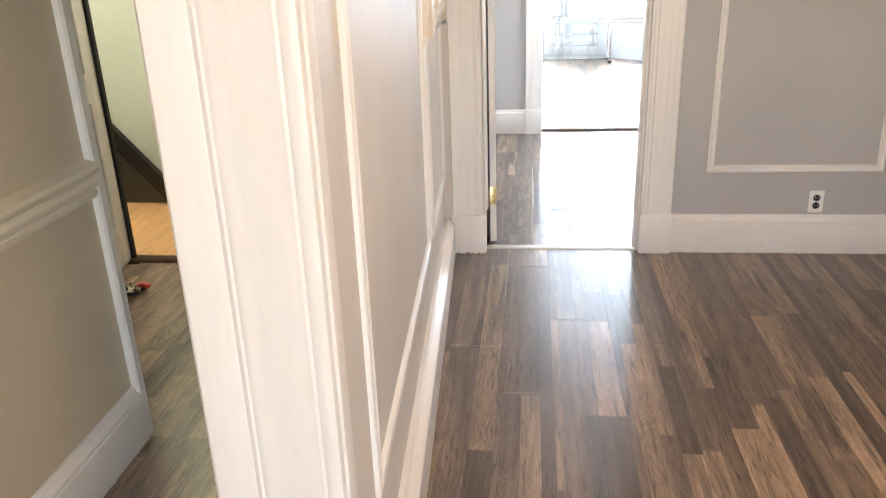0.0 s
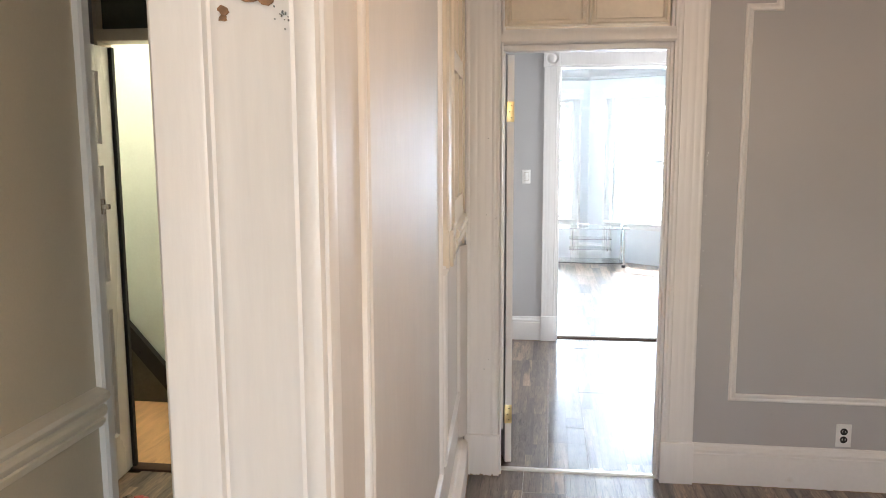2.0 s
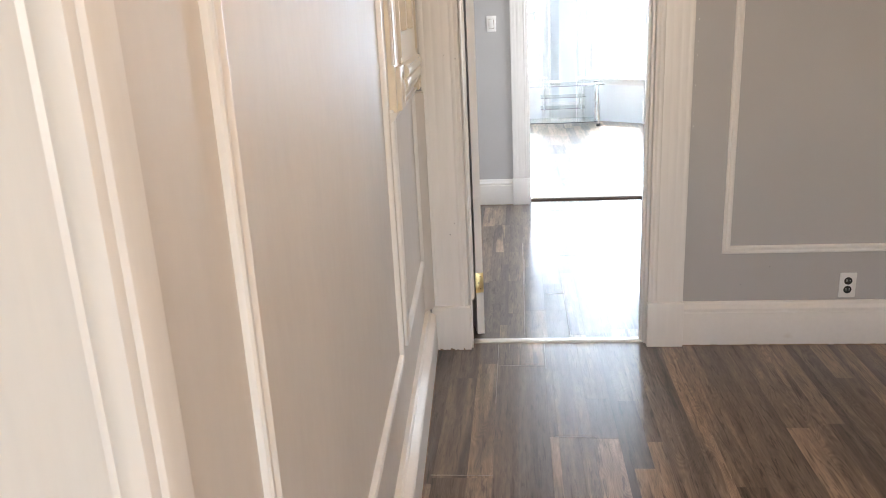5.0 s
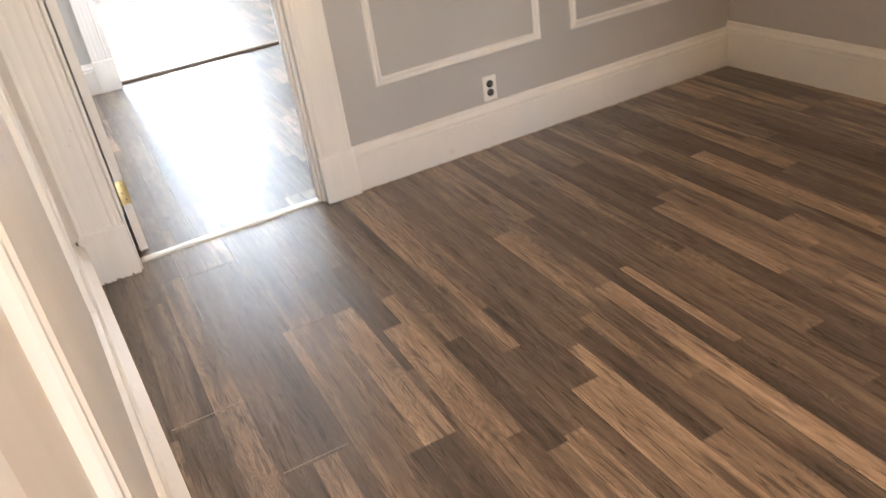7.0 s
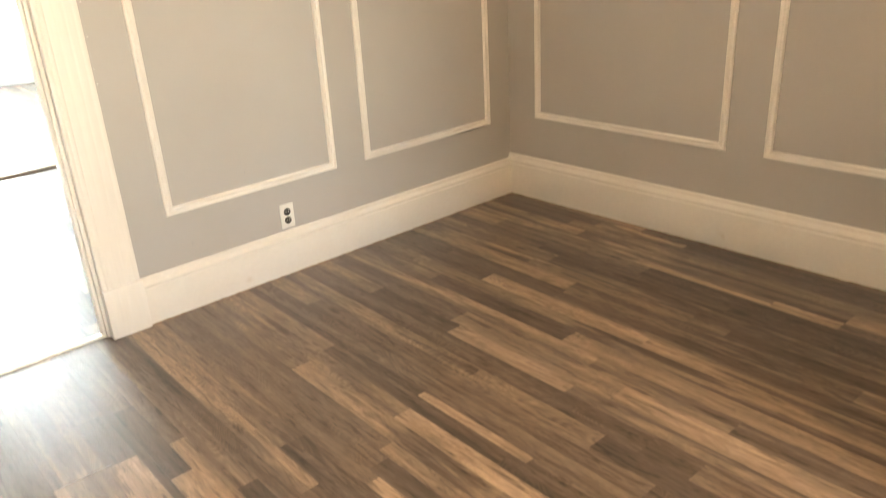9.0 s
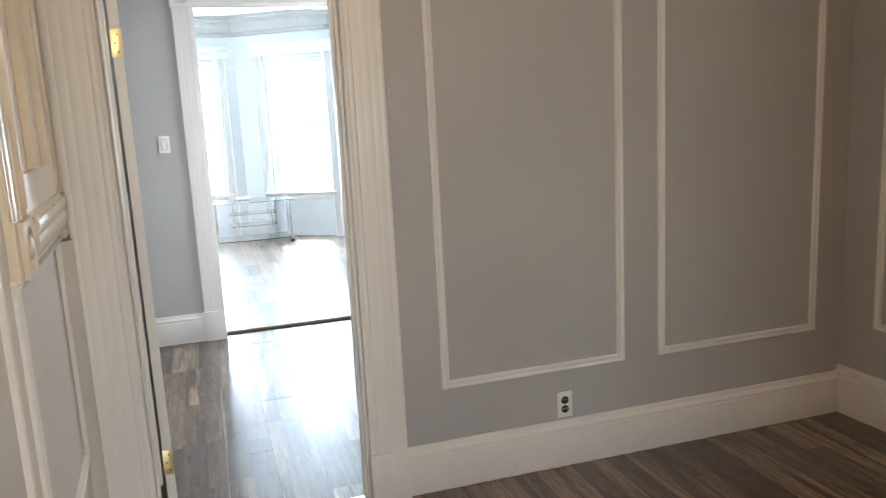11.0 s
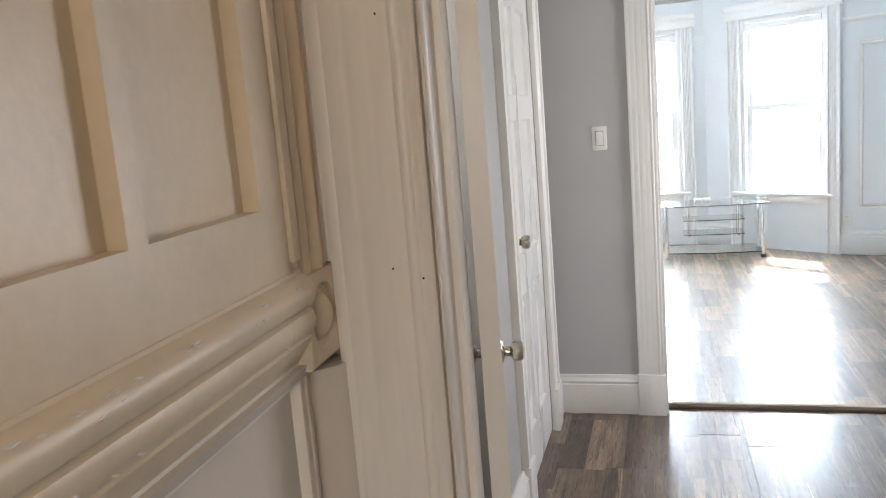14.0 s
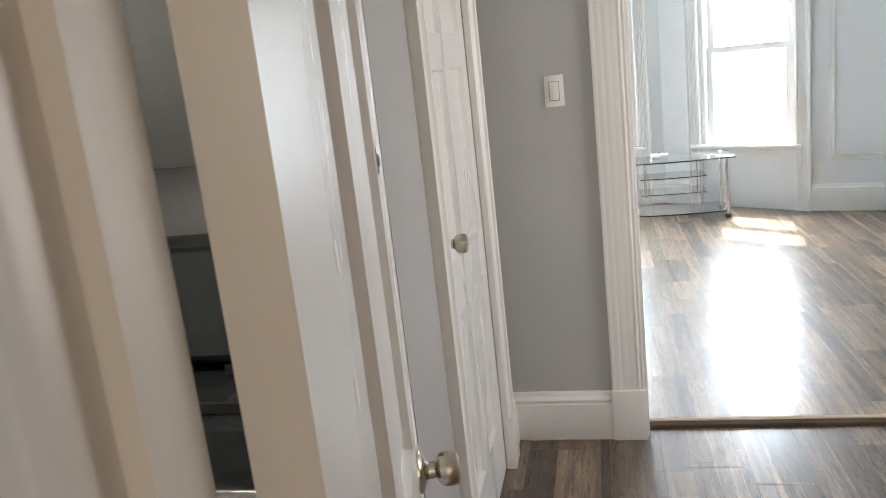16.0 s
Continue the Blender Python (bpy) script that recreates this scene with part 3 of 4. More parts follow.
for cx, cz, s in ((0.104, 1.842, 0.006), (0.103, 1.832, 0.004), (0.138, 1.860, 0.012), (0.156, 1.858, 0.010), (0.146, 1.870, 0.014)):
    pts = [(cx + s * rng.uniform(0.6, 1.3) * math.cos(a) * 1.3, cz + s * rng.uniform(0.6, 1.3) * math.sin(a)) for a in [i * math.pi / 5 for i in range(10)]]
    extrude(bm, pts, "y", -0.0262, -0.0235)
part("paint_chip", bm, mat("bare_wood_chip", (0.30, 0.17, 0.09), 0.8, var=0.3, scale=60), ob, "chipped paint showing brown wood")
bm = boxes((0.0, 0.220, 0.0, 0.02, 0, H))
part("backing", bm, WHITE, ob)
bm = bmesh.new()
for i in range(16):
    x, z, q = rng.gauss(0.178, 0.006), rng.gauss(1.832, 0.010), rng.uniform(0.0005, 0.0013)
    box(bm, x, x + q, -0.0255, -0.0205, z, z + q * 2)
part("scuff", bm, CABGREY, ob, "grey scuff marks")

# ---- built-in shutter panelling on the partition ----
ob = base("panelled_shutter_case", PART, "cream painted panelled shutter case with bullseye blocks", "panelling")
ZT = 2.62
DADO = [(0, 1.185), (-0.012, 1.187), (-0.020, 1.196), (-0.046, 1.232), (-0.050, 1.240), (-0.046, 1.244), (-0.056, 1.256), (-0.060, 1.270), (-0.056, 1.286), (-0.047, 1.292),
        (-0.060, 1.300), (-0.066, 1.314), (-0.064, 1.330), (-0.054, 1.343), (-0.040, 1.350), (-0.040, 1.356), (-0.030, 1.360), (-0.026, 1.368), (-0.016, 1.372), (0, 1.374)]
part("dado_rail", extrude(bmesh.new(), [(y * 0.78, 1.205 + (z - 1.185) * 0.82) for y, z in DADO], "x", 1.772, 2.402), CREAM, ob, "cream rolled dado rail with chipped paint")
bm = bmesh.new()
bullseye_block(bm, 1.640, 1.772, 1.205, 1.34, 0.036)
part("bullseye_block", bm, CREAM, ob)
bm = extrude(bmesh.new(), [(1.588, 1.207), (1.640, 1.207), (1.640, 1.346), (1.606, 1.346), (1.602, 1.26)], "y", -0.022, 0.0)
part("corner_return", bm, CREAM, ob)
part("bed_moulding", extrude(bmesh.new(), [(0, 1.176), (-0.010, 1.180), (-0.018, 1.190), (-0.026, 1.206), (0, 1.206)], "x", 1.582, 2.538), LILAC, ob, "grey moulding under the dado rail")
rk = random.Random(31)
bm = bmesh.new()
for i in range(26):
    u, q = rk.uniform(1.80, 2.35), rk.uniform(0.0015, 0.0045)
    z = rk.choice((1.318, 1.333, 1.264)) + rk.uniform(-0.004, 0.004)
    y = -0.0515 if z > 1.3 else -0.0475
    pts = [(u + q * rk.uniform(0.5, 1.2) * 1.6 * math.cos(a), z + 0.35 * q * rk.uniform(0.5, 1.2) * math.sin(a)) for a in [k * math.pi / 4 for k in range(8)]]
    extrude(bm, pts, "y", y - 0.0012, y + 0.004)
tagged(part("paint_chips", bm, BRIGHT, ob), "pale chips in the cream paint", kind="stuff")
bm = bmesh.new()
bullseye_block(bm, 2.402, 2.535, 1.195, 1.33, 0.034)
part("bullseye_block", bm, CREAM, ob)
PIL = [(0, 0), (0, 0.018), (0.006, 0.026), (0.016, 0.026), (0.022, 0.018), (0.030, 0.030), (0.044, 0.034), (0.056, 0.030), (0.062, 0.020), (0.072, 0.020), (0.078, 0.030), (0.090, 0.036), (0.102, 0.030), (0.108, 0.016), (0.118, 0.028), (0.128, 0.028), (0.134, 0.014), (0.134, 0)]
part("pilaster", extrude(bmesh.new(), [(1.606 + x, -0.72 * y) for x, y in PIL], "z", 1.34, ZT), CREAM, ob, "reeded cream pilaster")
part("pilaster", extrude(bmesh.new(), [(2.402 + x, -0.78 * y) for x, y in PIL], "z", 1.33, ZT), CREAM, ob, "reeded cream pilaster")
holes = [(1.785, 2.030, 1.440, 1.955), (2.062, 2.305, 1.440, 1.955), (1.785, 2.030, 2.03, 2.52), (2.062, 2.305, 2.03, 2.52)]
bm = wall_mesh(2.374, ZT, 0.028, holes, 1.342, 1.752)
bmesh.ops.translate(bm, verts=bm.verts, vec=(0, -0.029, 0))
sh = part("shutter_frame", bm, CREAM, ob)
for a, b, c, d in holes:
    part("shutter_panel", boxes((a, b, -0.006, -0.002, c, d)), CREAM, sh)
part("beading", boxes((1.742, 1.752, -0.034, 0, 1.36, ZT), (2.376, 2.400, -0.036, 0, 1.36, ZT), bevel=0.003), CREAM, ob)
part("head_rail", boxes((1.62, 2.50, -0.05, 0, ZT, ZT + 0.08), bevel=0.006), CREAM, ob)

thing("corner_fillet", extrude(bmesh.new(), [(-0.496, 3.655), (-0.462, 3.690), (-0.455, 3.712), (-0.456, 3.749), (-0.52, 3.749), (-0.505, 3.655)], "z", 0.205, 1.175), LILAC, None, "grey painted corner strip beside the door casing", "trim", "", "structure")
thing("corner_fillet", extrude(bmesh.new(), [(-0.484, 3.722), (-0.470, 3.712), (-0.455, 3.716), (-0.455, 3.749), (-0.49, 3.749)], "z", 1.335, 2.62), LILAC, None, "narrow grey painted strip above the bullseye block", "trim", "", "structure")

# ---- door between the rooms, open ----
m = pose(-0.241, 3.859, 0, 0, 0, 90 + 12.5)
six = [(0.11, 0.345, 1.76, 1.98), (0.435, 0.67, 1.76, 1.98), (0.11, 0.345, 0.98, 1.66), (0.435, 0.67, 0.98, 1.66), (0.11, 0.345, 0.22, 0.82), (0.435, 0.67, 0.22, 0.82)]
d = door_leaf("door_1", 0.80, 2.085, 0.034, m, six, DOORW, "white six-panel door standing open, nickel knob", knob_u=0.739, knob_z=0.915)
for z in (1.82, 0.268):
    hinge(d, pose(-0.0, 0.018, z, 0, 0, -90))
part("old_lock_hole", lathe(bmesh.new(), [(0.009, 0), (0.009, 0.003), (0.006, 0.004)], pose(0.694, -0.0, 1.40, 90), 12), SLOT, d, "dark hole of a removed lock")
part("lock_plate", boxes((0.684, 0.706, -0.002, 0.0, 1.382, 1.418), bevel=0.001), NICKEL, d)

# ---- middle hall ----
w = thing("wall_hall_west", wall_mesh(6.46, H, 0.13, [(5.47, 6.21, -1, 2.06), (4.2, 5.02, -1, 2.1)], 0, 3.88), GREY, MIDL, "grey painted hall wall", "wall", "", "structure")
casing_set("door_casing", MIDL, 5.47, -1, 2.1, 0.11, 0.03)
casing_set("door_casing", MIDL, 6.21, 1, 2.1, 0.11, 0.03)
skirting("baseboard", 5.03, 5.35, MIDL)
skirting("baseboard", 6.325, 6.44, MIDL)
six2 = [(0.10, 0.32, 1.6, 1.95), (0.41, 0.63, 1.6, 1.95), (0.10, 0.32, 0.95, 1.5), (0.41, 0.63, 0.95, 1.5), (0.10, 0.32, 0.22, 0.80), (0.41, 0.63, 0.22, 0.80)]
door_leaf("door_2", 0.73, 2.03, 0.035, MIDL @ pose(5.475, 0.004, 0), six2, DOORW, "white six-panel door, closed, with a nickel knob", knob_u=0.055, knob_z=1.05)
thing("door_casing_head", boxes((5.36, 6.32, -0.03, 0, 2.1, 2.21), bevel=0.004), WHITE, MIDL, "white flat head casing", "casing", "", "structure")
# unseen side of the hall; its opening is added for the hall fill lamp
thing("wall_hall_east", wall_mesh(6.46, H, 0.13, [(5.35, 6.15, 0.85, 2.15)], 0, 3.84), GREY, pose(1.80, 0, 0, 0, 0, 90) @ Matrix.Diagonal((1, -1, 1, 1)), "unseen grey hall wall with an opening added for fill light", "wall", "", "structure")

MO = (0.014, 1.50)
w = thing("wall_hall_north", wall_mesh(3.5, H, 0.15, [(MO[0], MO[1], -1, 2.28)], 0, -3.3), GREY, MW, "grey painted wall with the living room opening", "wall", "", "structure")
skirting("baseboard", -0.515, -0.115, MW)
casing_set("door_casing", MW, MO[0], -1, 2.27, 0.125, 0.026, prof=broad_casing)
casing_set("door_casing", MW, MO[1], 1, 2.27, 0.125, 0.026, prof=broad_casing)
ob = base("opening_head", MW, "white moulded head casing with bullseye corner blocks", "casing", "", "structure")
part("head", extrude(bmesh.new(), [(0, 2.275), (-0.02, 2.275), (-0.03, 2.285), (-0.026, 2.31), (-0.03, 2.34), (-0.024, 2.37), (-0.032, 2.39), (0, 2.395)], "x", MO[0] + 0.006, MO[1] - 0.006), WHITE, ob)
for a in (MO[0] - 0.132, MO[1] - 0.004):
    bm = bmesh.new()
    bullseye_block(bm, a, a + 0.136, 2.27, 2.405, 0.04)
    part("corner_block", bm, WHITE, ob)
    part("cap", boxes((a - 0.008, a + 0.144, -0.052, 0, 2.405, 2.425), bevel=0.003), WHITE, ob)
lin = base("opening_lining", MW, "white painted lining of the living room opening", "door frame", "", "structure")
part("jamb", boxes((MO[0] - 0.001, MO[0] + 0.012, 0.0, 0.152, 0, 2.28), bevel=0.002), WHITE, lin)
part("jamb", boxes((MO[1] - 0.012, MO[1] + 0.001, 0.0, 0.152, 0, 2.28), bevel=0.002), WHITE, lin)
part("head", boxes((MO[0] + 0.012, MO[1] - 0.012, 0.0, 0.152, 2.266, 2.281), bevel=0.002), WHITE, lin)
th = base("threshold", MW, "pale threshold strip with a dark brown gap", "threshold", "", "structure")
part("strip", extrude(bmesh.new(), [(0.1065, -0.01), (0.1065, 0.008), (0.112, 0.013), (0.134, 0.013), (0.141, 0.004), (0.141, -0.01)], "x", MO[0] + 0.012, MO[1] - 0.012), OAKSTRIP, th)
part("dark_edge", extrude(bmesh.new(), [(0.062, -0.01), (0.062, 0.004), (0.070, 0.012), (0.106, 0.012), (0.106, -0.01)], "x", MO[0] + 0.012, MO[1] - 0.012), DARKW, th)
wallplate("light_switch", MW @ pose(-0.25, 0, 1.385), "switch")
wallplate("wall_outlet", WA @ pose(1.353, 0, 0.271), "outlet")

# kitchen corner behind the open door
thing("wall_kitchen_west", boxes((-1.40, -1.30, 3.6, 5.4, 0, H)), BRIGHT, None, "white kitchen wall", "wall", "", "structure")
thing("wall_kitchen_south", boxes((-1.30, -0.65, 3.75, 3.87, 0, H)), BRIGHT, None, "white kitchen wall", "wall", "", "structure")
thing("wall_kitchen_north", boxes((-1.30, -0.65, 5.30, 5.40, 0, H)), BRIGHT, None, "white kitchen wall", "wall", "", "structure")

# ---- hall and entry on the other side of the partition ----
LW = pose(-1.36, 0, 0, 0, 0, 90)
thing("wall_hall_left", wall_mesh(2.0, H, 0.12, (), 0, -2.9), HALL_LAMPLIT, LW, "beige painted hall wall with a chair rail, warm lamplight in its tone", "wall", "", "structure")
RAIL = [(0, 0.855), (-0.012, 0.857), (-0.020, 0.868), (-0.022, 0.880), (-0.016, 0.884), (-0.026, 0.894), (-0.030, 0.908), (-0.026, 0.920), (-0.018, 0.924), (-0.036, 0.938), (-0.042, 0.950), (-0.038, 0.962), (-0.014, 0.972), (0, 0.974)]
thing("chair_rail", extrude(bmesh.new(), RAIL, "x", -2.88, 1.978), RAILC, LW, "cream painted moulded chair rail", "chair rail", "", "structure")
skirting("baseboard", -2.88, 1.978, LW)
ob = base("corner_trim", LW, "white painted corner trim with peeling edge", "trim", "", "structure")
part("strip", extrude(bmesh.new(), [(1.975, 0.0), (1.975, -0.018), (1.985, -0.024), (2.02, -0.022), (2.028, -0.012), (2.028, 0.0)], "z", 0, H), WHITE, ob)
part("end_board", boxes((2.003, 2.028, 0.001, 0.125, 0, H), bevel=0.002), WHITE, ob)
part("latch", boxes((2.022, 2.034, -0.045, -0.012, 1.485, 1.500), (2.026, 2.031, -0.03, -0.018, 1.47, 1.515), bevel=0.002), NICKEL, ob, "small nickel latch")
thing("wall_vestibule_left", boxes((-2.95, -2.85, 1.9, 4.7, 0, H)), GREY, None, "plain grey wall", "wall", "", "structure")
thing("wall_vestibule_south", boxes((-2.9, -1.47, 1.88, 1.99, 0, H)), GREY, None, "plain grey wall", "wall", "", "structure")
EW = pose(0, 3.50, 0)
thing("wall_entry", wall_mesh(-0.52, H, 0.10, [(-2.22, -1.38, -1, 2.68)], 0, -2.9), GREY, EW, "grey wall round the entry doorway", "wall", "", "structure")
lin = base("entry_frame", EW, "cream painted entry door frame with a dark transom", "door frame", "", "structure")
part("jamb", boxes((-2.22, -2.20, -0.01, 0.11, 0, 2.68), bevel=0.002), CREAM, lin)
part("jamb", boxes((-1.40, -1.38, -0.01, 0.11, 0, 2.68), bevel=0.002), CREAM, lin)
# black strip put in for the dark of the hinge gap
part("gap_shade_strip", boxes((-2.200, -2.168, 0.048, 0.072, 0, 2.13)), RUBBER_SHADE, lin, "black strip standing in for the shaded hinge gap")
part("transom_bar", boxes((-2.2, -1.40, -0.03, 0.11, 2.15, 2.205), bevel=0.004), CREAM, lin)
part("transom_pane", boxes((-2.2, -1.40, 0.04, 0.055, 2.205, 2.62)), OLIVE, lin, "dark olive painted transom pane")
part("head", boxes((-2.2, -1.40, -0.01, 0.11, 2.62, 2.68)), CREAM, lin)
thing("threshold", boxes((-2.2, -1.4, 0.02, 0.10, -0.01, 0.012), bevel=0.003), DARKW, EW, "dark worn entry door threshold", "threshold", "", "structure")
six3 = [(0.11, 0.345, 1.66, 2.0), (0.445, 0.68, 1.66, 2.0), (0.11, 0.345, 1.0, 1.56), (0.445, 0.68, 1.0, 1.56), (0.11, 0.345, 0.22, 0.86), (0.445, 0.68, 0.22, 0.86)]
door_leaf("door_3", 0.79, 2.12, 0.04, pose(-2.185, 3.545, 0, 0, 0, -85.0) @ Matrix.Diagonal((1, -1, 1, 1)), six3, DOORW, "white six-panel entry door standing open", knob_u=0.73, knob_z=0.95)
# stair landing beyond
thing("landing_floor", boxes((-3.3, -1.40, 3.6, 4.6, -0.1, 0.0)), PLY, None, "bare orange plywood landing floor", "floor", "", "structure")
thing("wall_stair", boxes((-3.3, -1.40, 4.58, 4.7, -1.0, H)), STAIRWALL, None, "pale green stairwell wall", "wall", "", "structure")
thing("wall_stair_left", boxes((-3.4, -3.3, 3.5, 4.7, -1.0, H)), STAIRWALL, None, "pale green stairwell wall", "wall", "", "structure")
thing("stair_skirt", extrude(bmesh.new(), [(-3.25, 0.99), (-2.40, 0.0), (-3.25, 0.0)], "y", 4.55, 4.579), OLIVE, None, "dark olive painted stair side panel", "stair panel", "", "structure")
thing("stair_handrail", extrude(bmesh.new(), [(-3.25, 1.15), (-2.285, 0.02), (-2.285, 0.0), (-2.395, 0.0), (-3.25, 1.0)], "y", 4.50, 4.548), BLACK, None, "black painted sloping stair handrail board", "stair rail")
kb = base("bunch_of_keys", pose(-1.955, 3.13, 0.0, 0, 0, 25), "bunch of dark keys with red tags on the floor", "keys")
for i in range(9):
    r = random.Random(i)
    bm = boxes((-0.012, 0.012, -0.003, 0.003, -0.012, 0.012), (-0.005, 0.005, -0.002, 0.002, 0.01, 0.055), bevel=0.0012)
    part("key", bm, NICKEL if i % 3 else STEEL, kb, "", pose(r.uniform(-0.05, 0.05), r.uniform(-0.035, 0.035), 0.014 + 0.004 * i, 80 + r.uniform(-12, 12), r.uniform(-10, 10), r.uniform(0, 360)))
for x, y, a in ((0.03, 0.01, 20), (0.055, -0.015, 70)):
    part("tag", boxes((-0.022, 0.022, -0.012, 0.012, 0.0, 0.018), bevel=0.004), RED, kb, "red plastic key tag", pose(x, y, 0.03, 8, 6, a))
part("ring", lathe(bmesh.new(), [(0.030, 0.0), (0.034, 0.002), (0.036, 0.006), (0.034, 0.010), (0.030, 0.012)], pose(-0.02, 0, 0.004), 20), STEEL, kb)
# walls that close the hall behind the camera
# the wide opening is made up to go with the back fill lamp
thing("wall_back", wall_mesh(3.3, H, 0.15, [(0.1, 1.9, 0.8, 2.3)], 0, -1.5), GREY, pose(0, -2.75, 0) @ Matrix.Diagonal((1, -1, 1, 1)), "unseen grey wall with a wide opening added for fill light", "wall", "", "structure")
thing("wall_back_right", boxes((3.0, 3.12, -2.9, 1.2, 0, H)), GREY, None, "plain grey wall", "wall", "", "structure")

# ---- living room ----
LH = 2.76
CORNER, RIGHT = Vector((0.50, 11.29)), Vector((1.57, 10.50))
ANG = math.degrees(math.atan2(RIGHT.y - CORNER.y, RIGHT.x - CORNER.x))
BAYR = pose(CORNER.x, CORNER.y, 0, 0, 0, ANG)
BL = (RIGHT - CORNER).length
BAYC = pose(0, 11.29, 0)
END2 = Vector((2.40, 10.23))
ANG2 = math.degrees(math.atan2(END2.y - RIGHT.y, END2.x - RIGHT.x))
RET = pose(RIGHT.x, RIGHT.y, 0, 0, 0, ANG2)
RL = (END2 - RIGHT).length


def sash_window(name, m, g0, g1, z0, z1, zr, thick):
    """Double-hung window: frame, two sashes with panes, sill and moulded casing; g: glass edges."""
    ob = base(name, m, "white double-hung sash window with moulded casing", "window", "", "structure")
    fr = part("window_frame", boxes((g0 - 0.10, g0 - 0.055, 0.0, thick, z0 - 0.06, z1 + 0.10), (g1 + 0.055, g1 + 0.10, 0.0, thick, z0 - 0.06, z1 + 0.10), (g0 - 0.055, g1 + 0.055, 0.0, thick, z1 + 0.06, z1 + 0.10), bevel=0.003), BRIGHT, ob)
    for nm, a, b, y in (("lower_sash", z0, zr - 0.02, 0.05), ("upper_sash", zr + 0.02, z1, 0.09)):
        s = part(nm, wall_mesh(g1 + 0.055, b + 0.045, 0.038, [(g0, g1, a, b)], a - 0.055, g0 - 0.055), BRIGHT, ob, "", pose(0, y, 0))
        p = part("pane", boxes((g0 - 0.004, g1 + 0.004, 0.017, 0.021, a - 0.004, b + 0.004)), GLASS, s)
        p.visible_shadow = False
    part("sill", boxes((g0 - 0.19, g1 + 0.17, -0.055, -0.001, z0 - 0.085, z0 - 0.052), bevel=0.006), BRIGHT, ob)
    part("sill_board", boxes((g0 - 0.099, g1 + 0.099, 0.0, thick, z0 - 0.0595, z0 - 0.0555)), BRIGHT, ob)
    part("apron", boxes((g0 - 0.10, g1 + 0.10, -0.012, -0.0005, z0 - 0.15, z0 - 0.0855), bevel=0.003), BRIGHT, ob)
    W = 0.13
    for u, fl in ((g0 - 0.10 - W, False), (g1 + 0.10, True)):
        part("casing", extrude(bmesh.new(), [(u + x, y) for x, y in reeded(W, 0.03, fl)], "z", 0.0, z1 + 0.11), BRIGHT, ob)
    part("head_casing", extrude(bmesh.new(), [(0, z1 + 0.11), (-0.03, z1 + 0.11), (-0.036, z1 + 0.14), (-0.03, z1 + 0.19), (-0.05, z1 + 0.21), (-0.062, z1 + 0.235), (-0.062, z1 + 0.25), (0, z1 + 0.25)], "x", g0 - 0.25, g1 + 0.25), BRIGHT, ob)
    part("blind_roller", boxes((g0 - 0.05, g1 + 0.05, 0.0, 0.045, z1 - 0.01, z1 + 0.055), bevel=0.006), BRIGHT, ob, "white rolled-up blind")
    return ob


g = (0.50, 1.16)
thing("wall_bay_right", wall_mesh(BL, LH, 0.25, [(g[0] - 0.10, g[1] + 0.10, 0.56, 2.25)]), LIVWALL, BAYR, "pale bay wall with a sash window", "wall", "", "structure")
sash_window("window_1", BAYR, g[0], g[1], 0.62, 2.15, 1.40, 0.2)
g = (-0.49, 0.16)
thing("wall_bay_centre", wall_mesh(0.53, LH, 0.25, [(g[0] - 0.10, g[1] + 0.10, 0.56, 2.25)], 0, -0.9), LIVWALL, BAYC, "pale bay wall with a sash window", "wall", "", "structure")
sash_window("window_2", BAYC, g[0], g[1], 0.62, 2.15, 1.40, 0.2)
BAYL = pose(-0.84, 11.29, 0, 0, 0, 180 - ANG) @ Matrix.Diagonal((1, -1, 1, 1))
thing("wall_bay_left", wall_mesh(1.33, LH, 0.2), LIVWALL, BAYL, "pale bay wall", "wall", "", "structure")
w = thing("wall_living_return", wall_mesh(RL + 0.05, LH, 0.2), LIVWALL, RET, "pale blue-grey wall with white panel moulding", "wall", "", "structure")
part("panel_moulding", ring_moulding(rect(0.19, 0.66, 0.43, 1.93)), BRIGHT, w)
part("picture_rail", extrude(bmesh.new(), [(0, 2.10), (-0.016, 2.105), (-0.024, 2.12), (-0.016, 2.135), (0, 2.14)], "x", 0.03, RL - 0.01), BRIGHT, w)
skirting("baseboard", 0.03, RL - 0.28, RET, BRIGHT, 1.0, "white painted living room baseboard", 1.12)
wallplate("wall_outlet", RET @ pose(0.105, 0, 0.33), "outlet_white")
LR = pose(2.40, 0, 0, 0, 0, -90)
thing("wall_living_east", wall_mesh(-6.5, LH, 0.15, (), 0, -10.4), LIVWALL, LR, "pale blue-grey living room wall", "wall", "", "structure")
thing("wall_living_west", boxes((-2.1, -1.95, 6.6, 10.8, 0, LH)), LIVWALL, None, "pale blue-grey living room wall", "wall", "", "structure")
thing("wall_living_corner", boxes((-2.1, -1.85, 10.4, 10.7, 0, LH)), LIVWALL, None, "pale blue-grey living room wall", "wall", "", "structure")
CP = [(0.05, 2.76), (0.05, 2.52), (0, 2.52), (-0.02, 2.525), (-0.03, 2.55), (-0.026, 2.57), (-0.05, 2.60), (-0.075, 2.64), (-0.085, 2.68), (-0.105, 2.69), (-0.12, 2.72), (-0.14, 2.73), (-0.14, 2.76)]
for nm, mm, a, b in (("cornice", BAYR, -0.03, BL + 0.02), ("cornice", BAYC, -0.88, 0.53), ("cornice", RET, -0.03, RL), ("cornice", LR, -10.4, -6.62)):
    thing(nm, extrude(bmesh.new(), CP, "x", a, b), CORN, mm, "grey plaster cornice under the ceiling", "cornice", "", "structure")
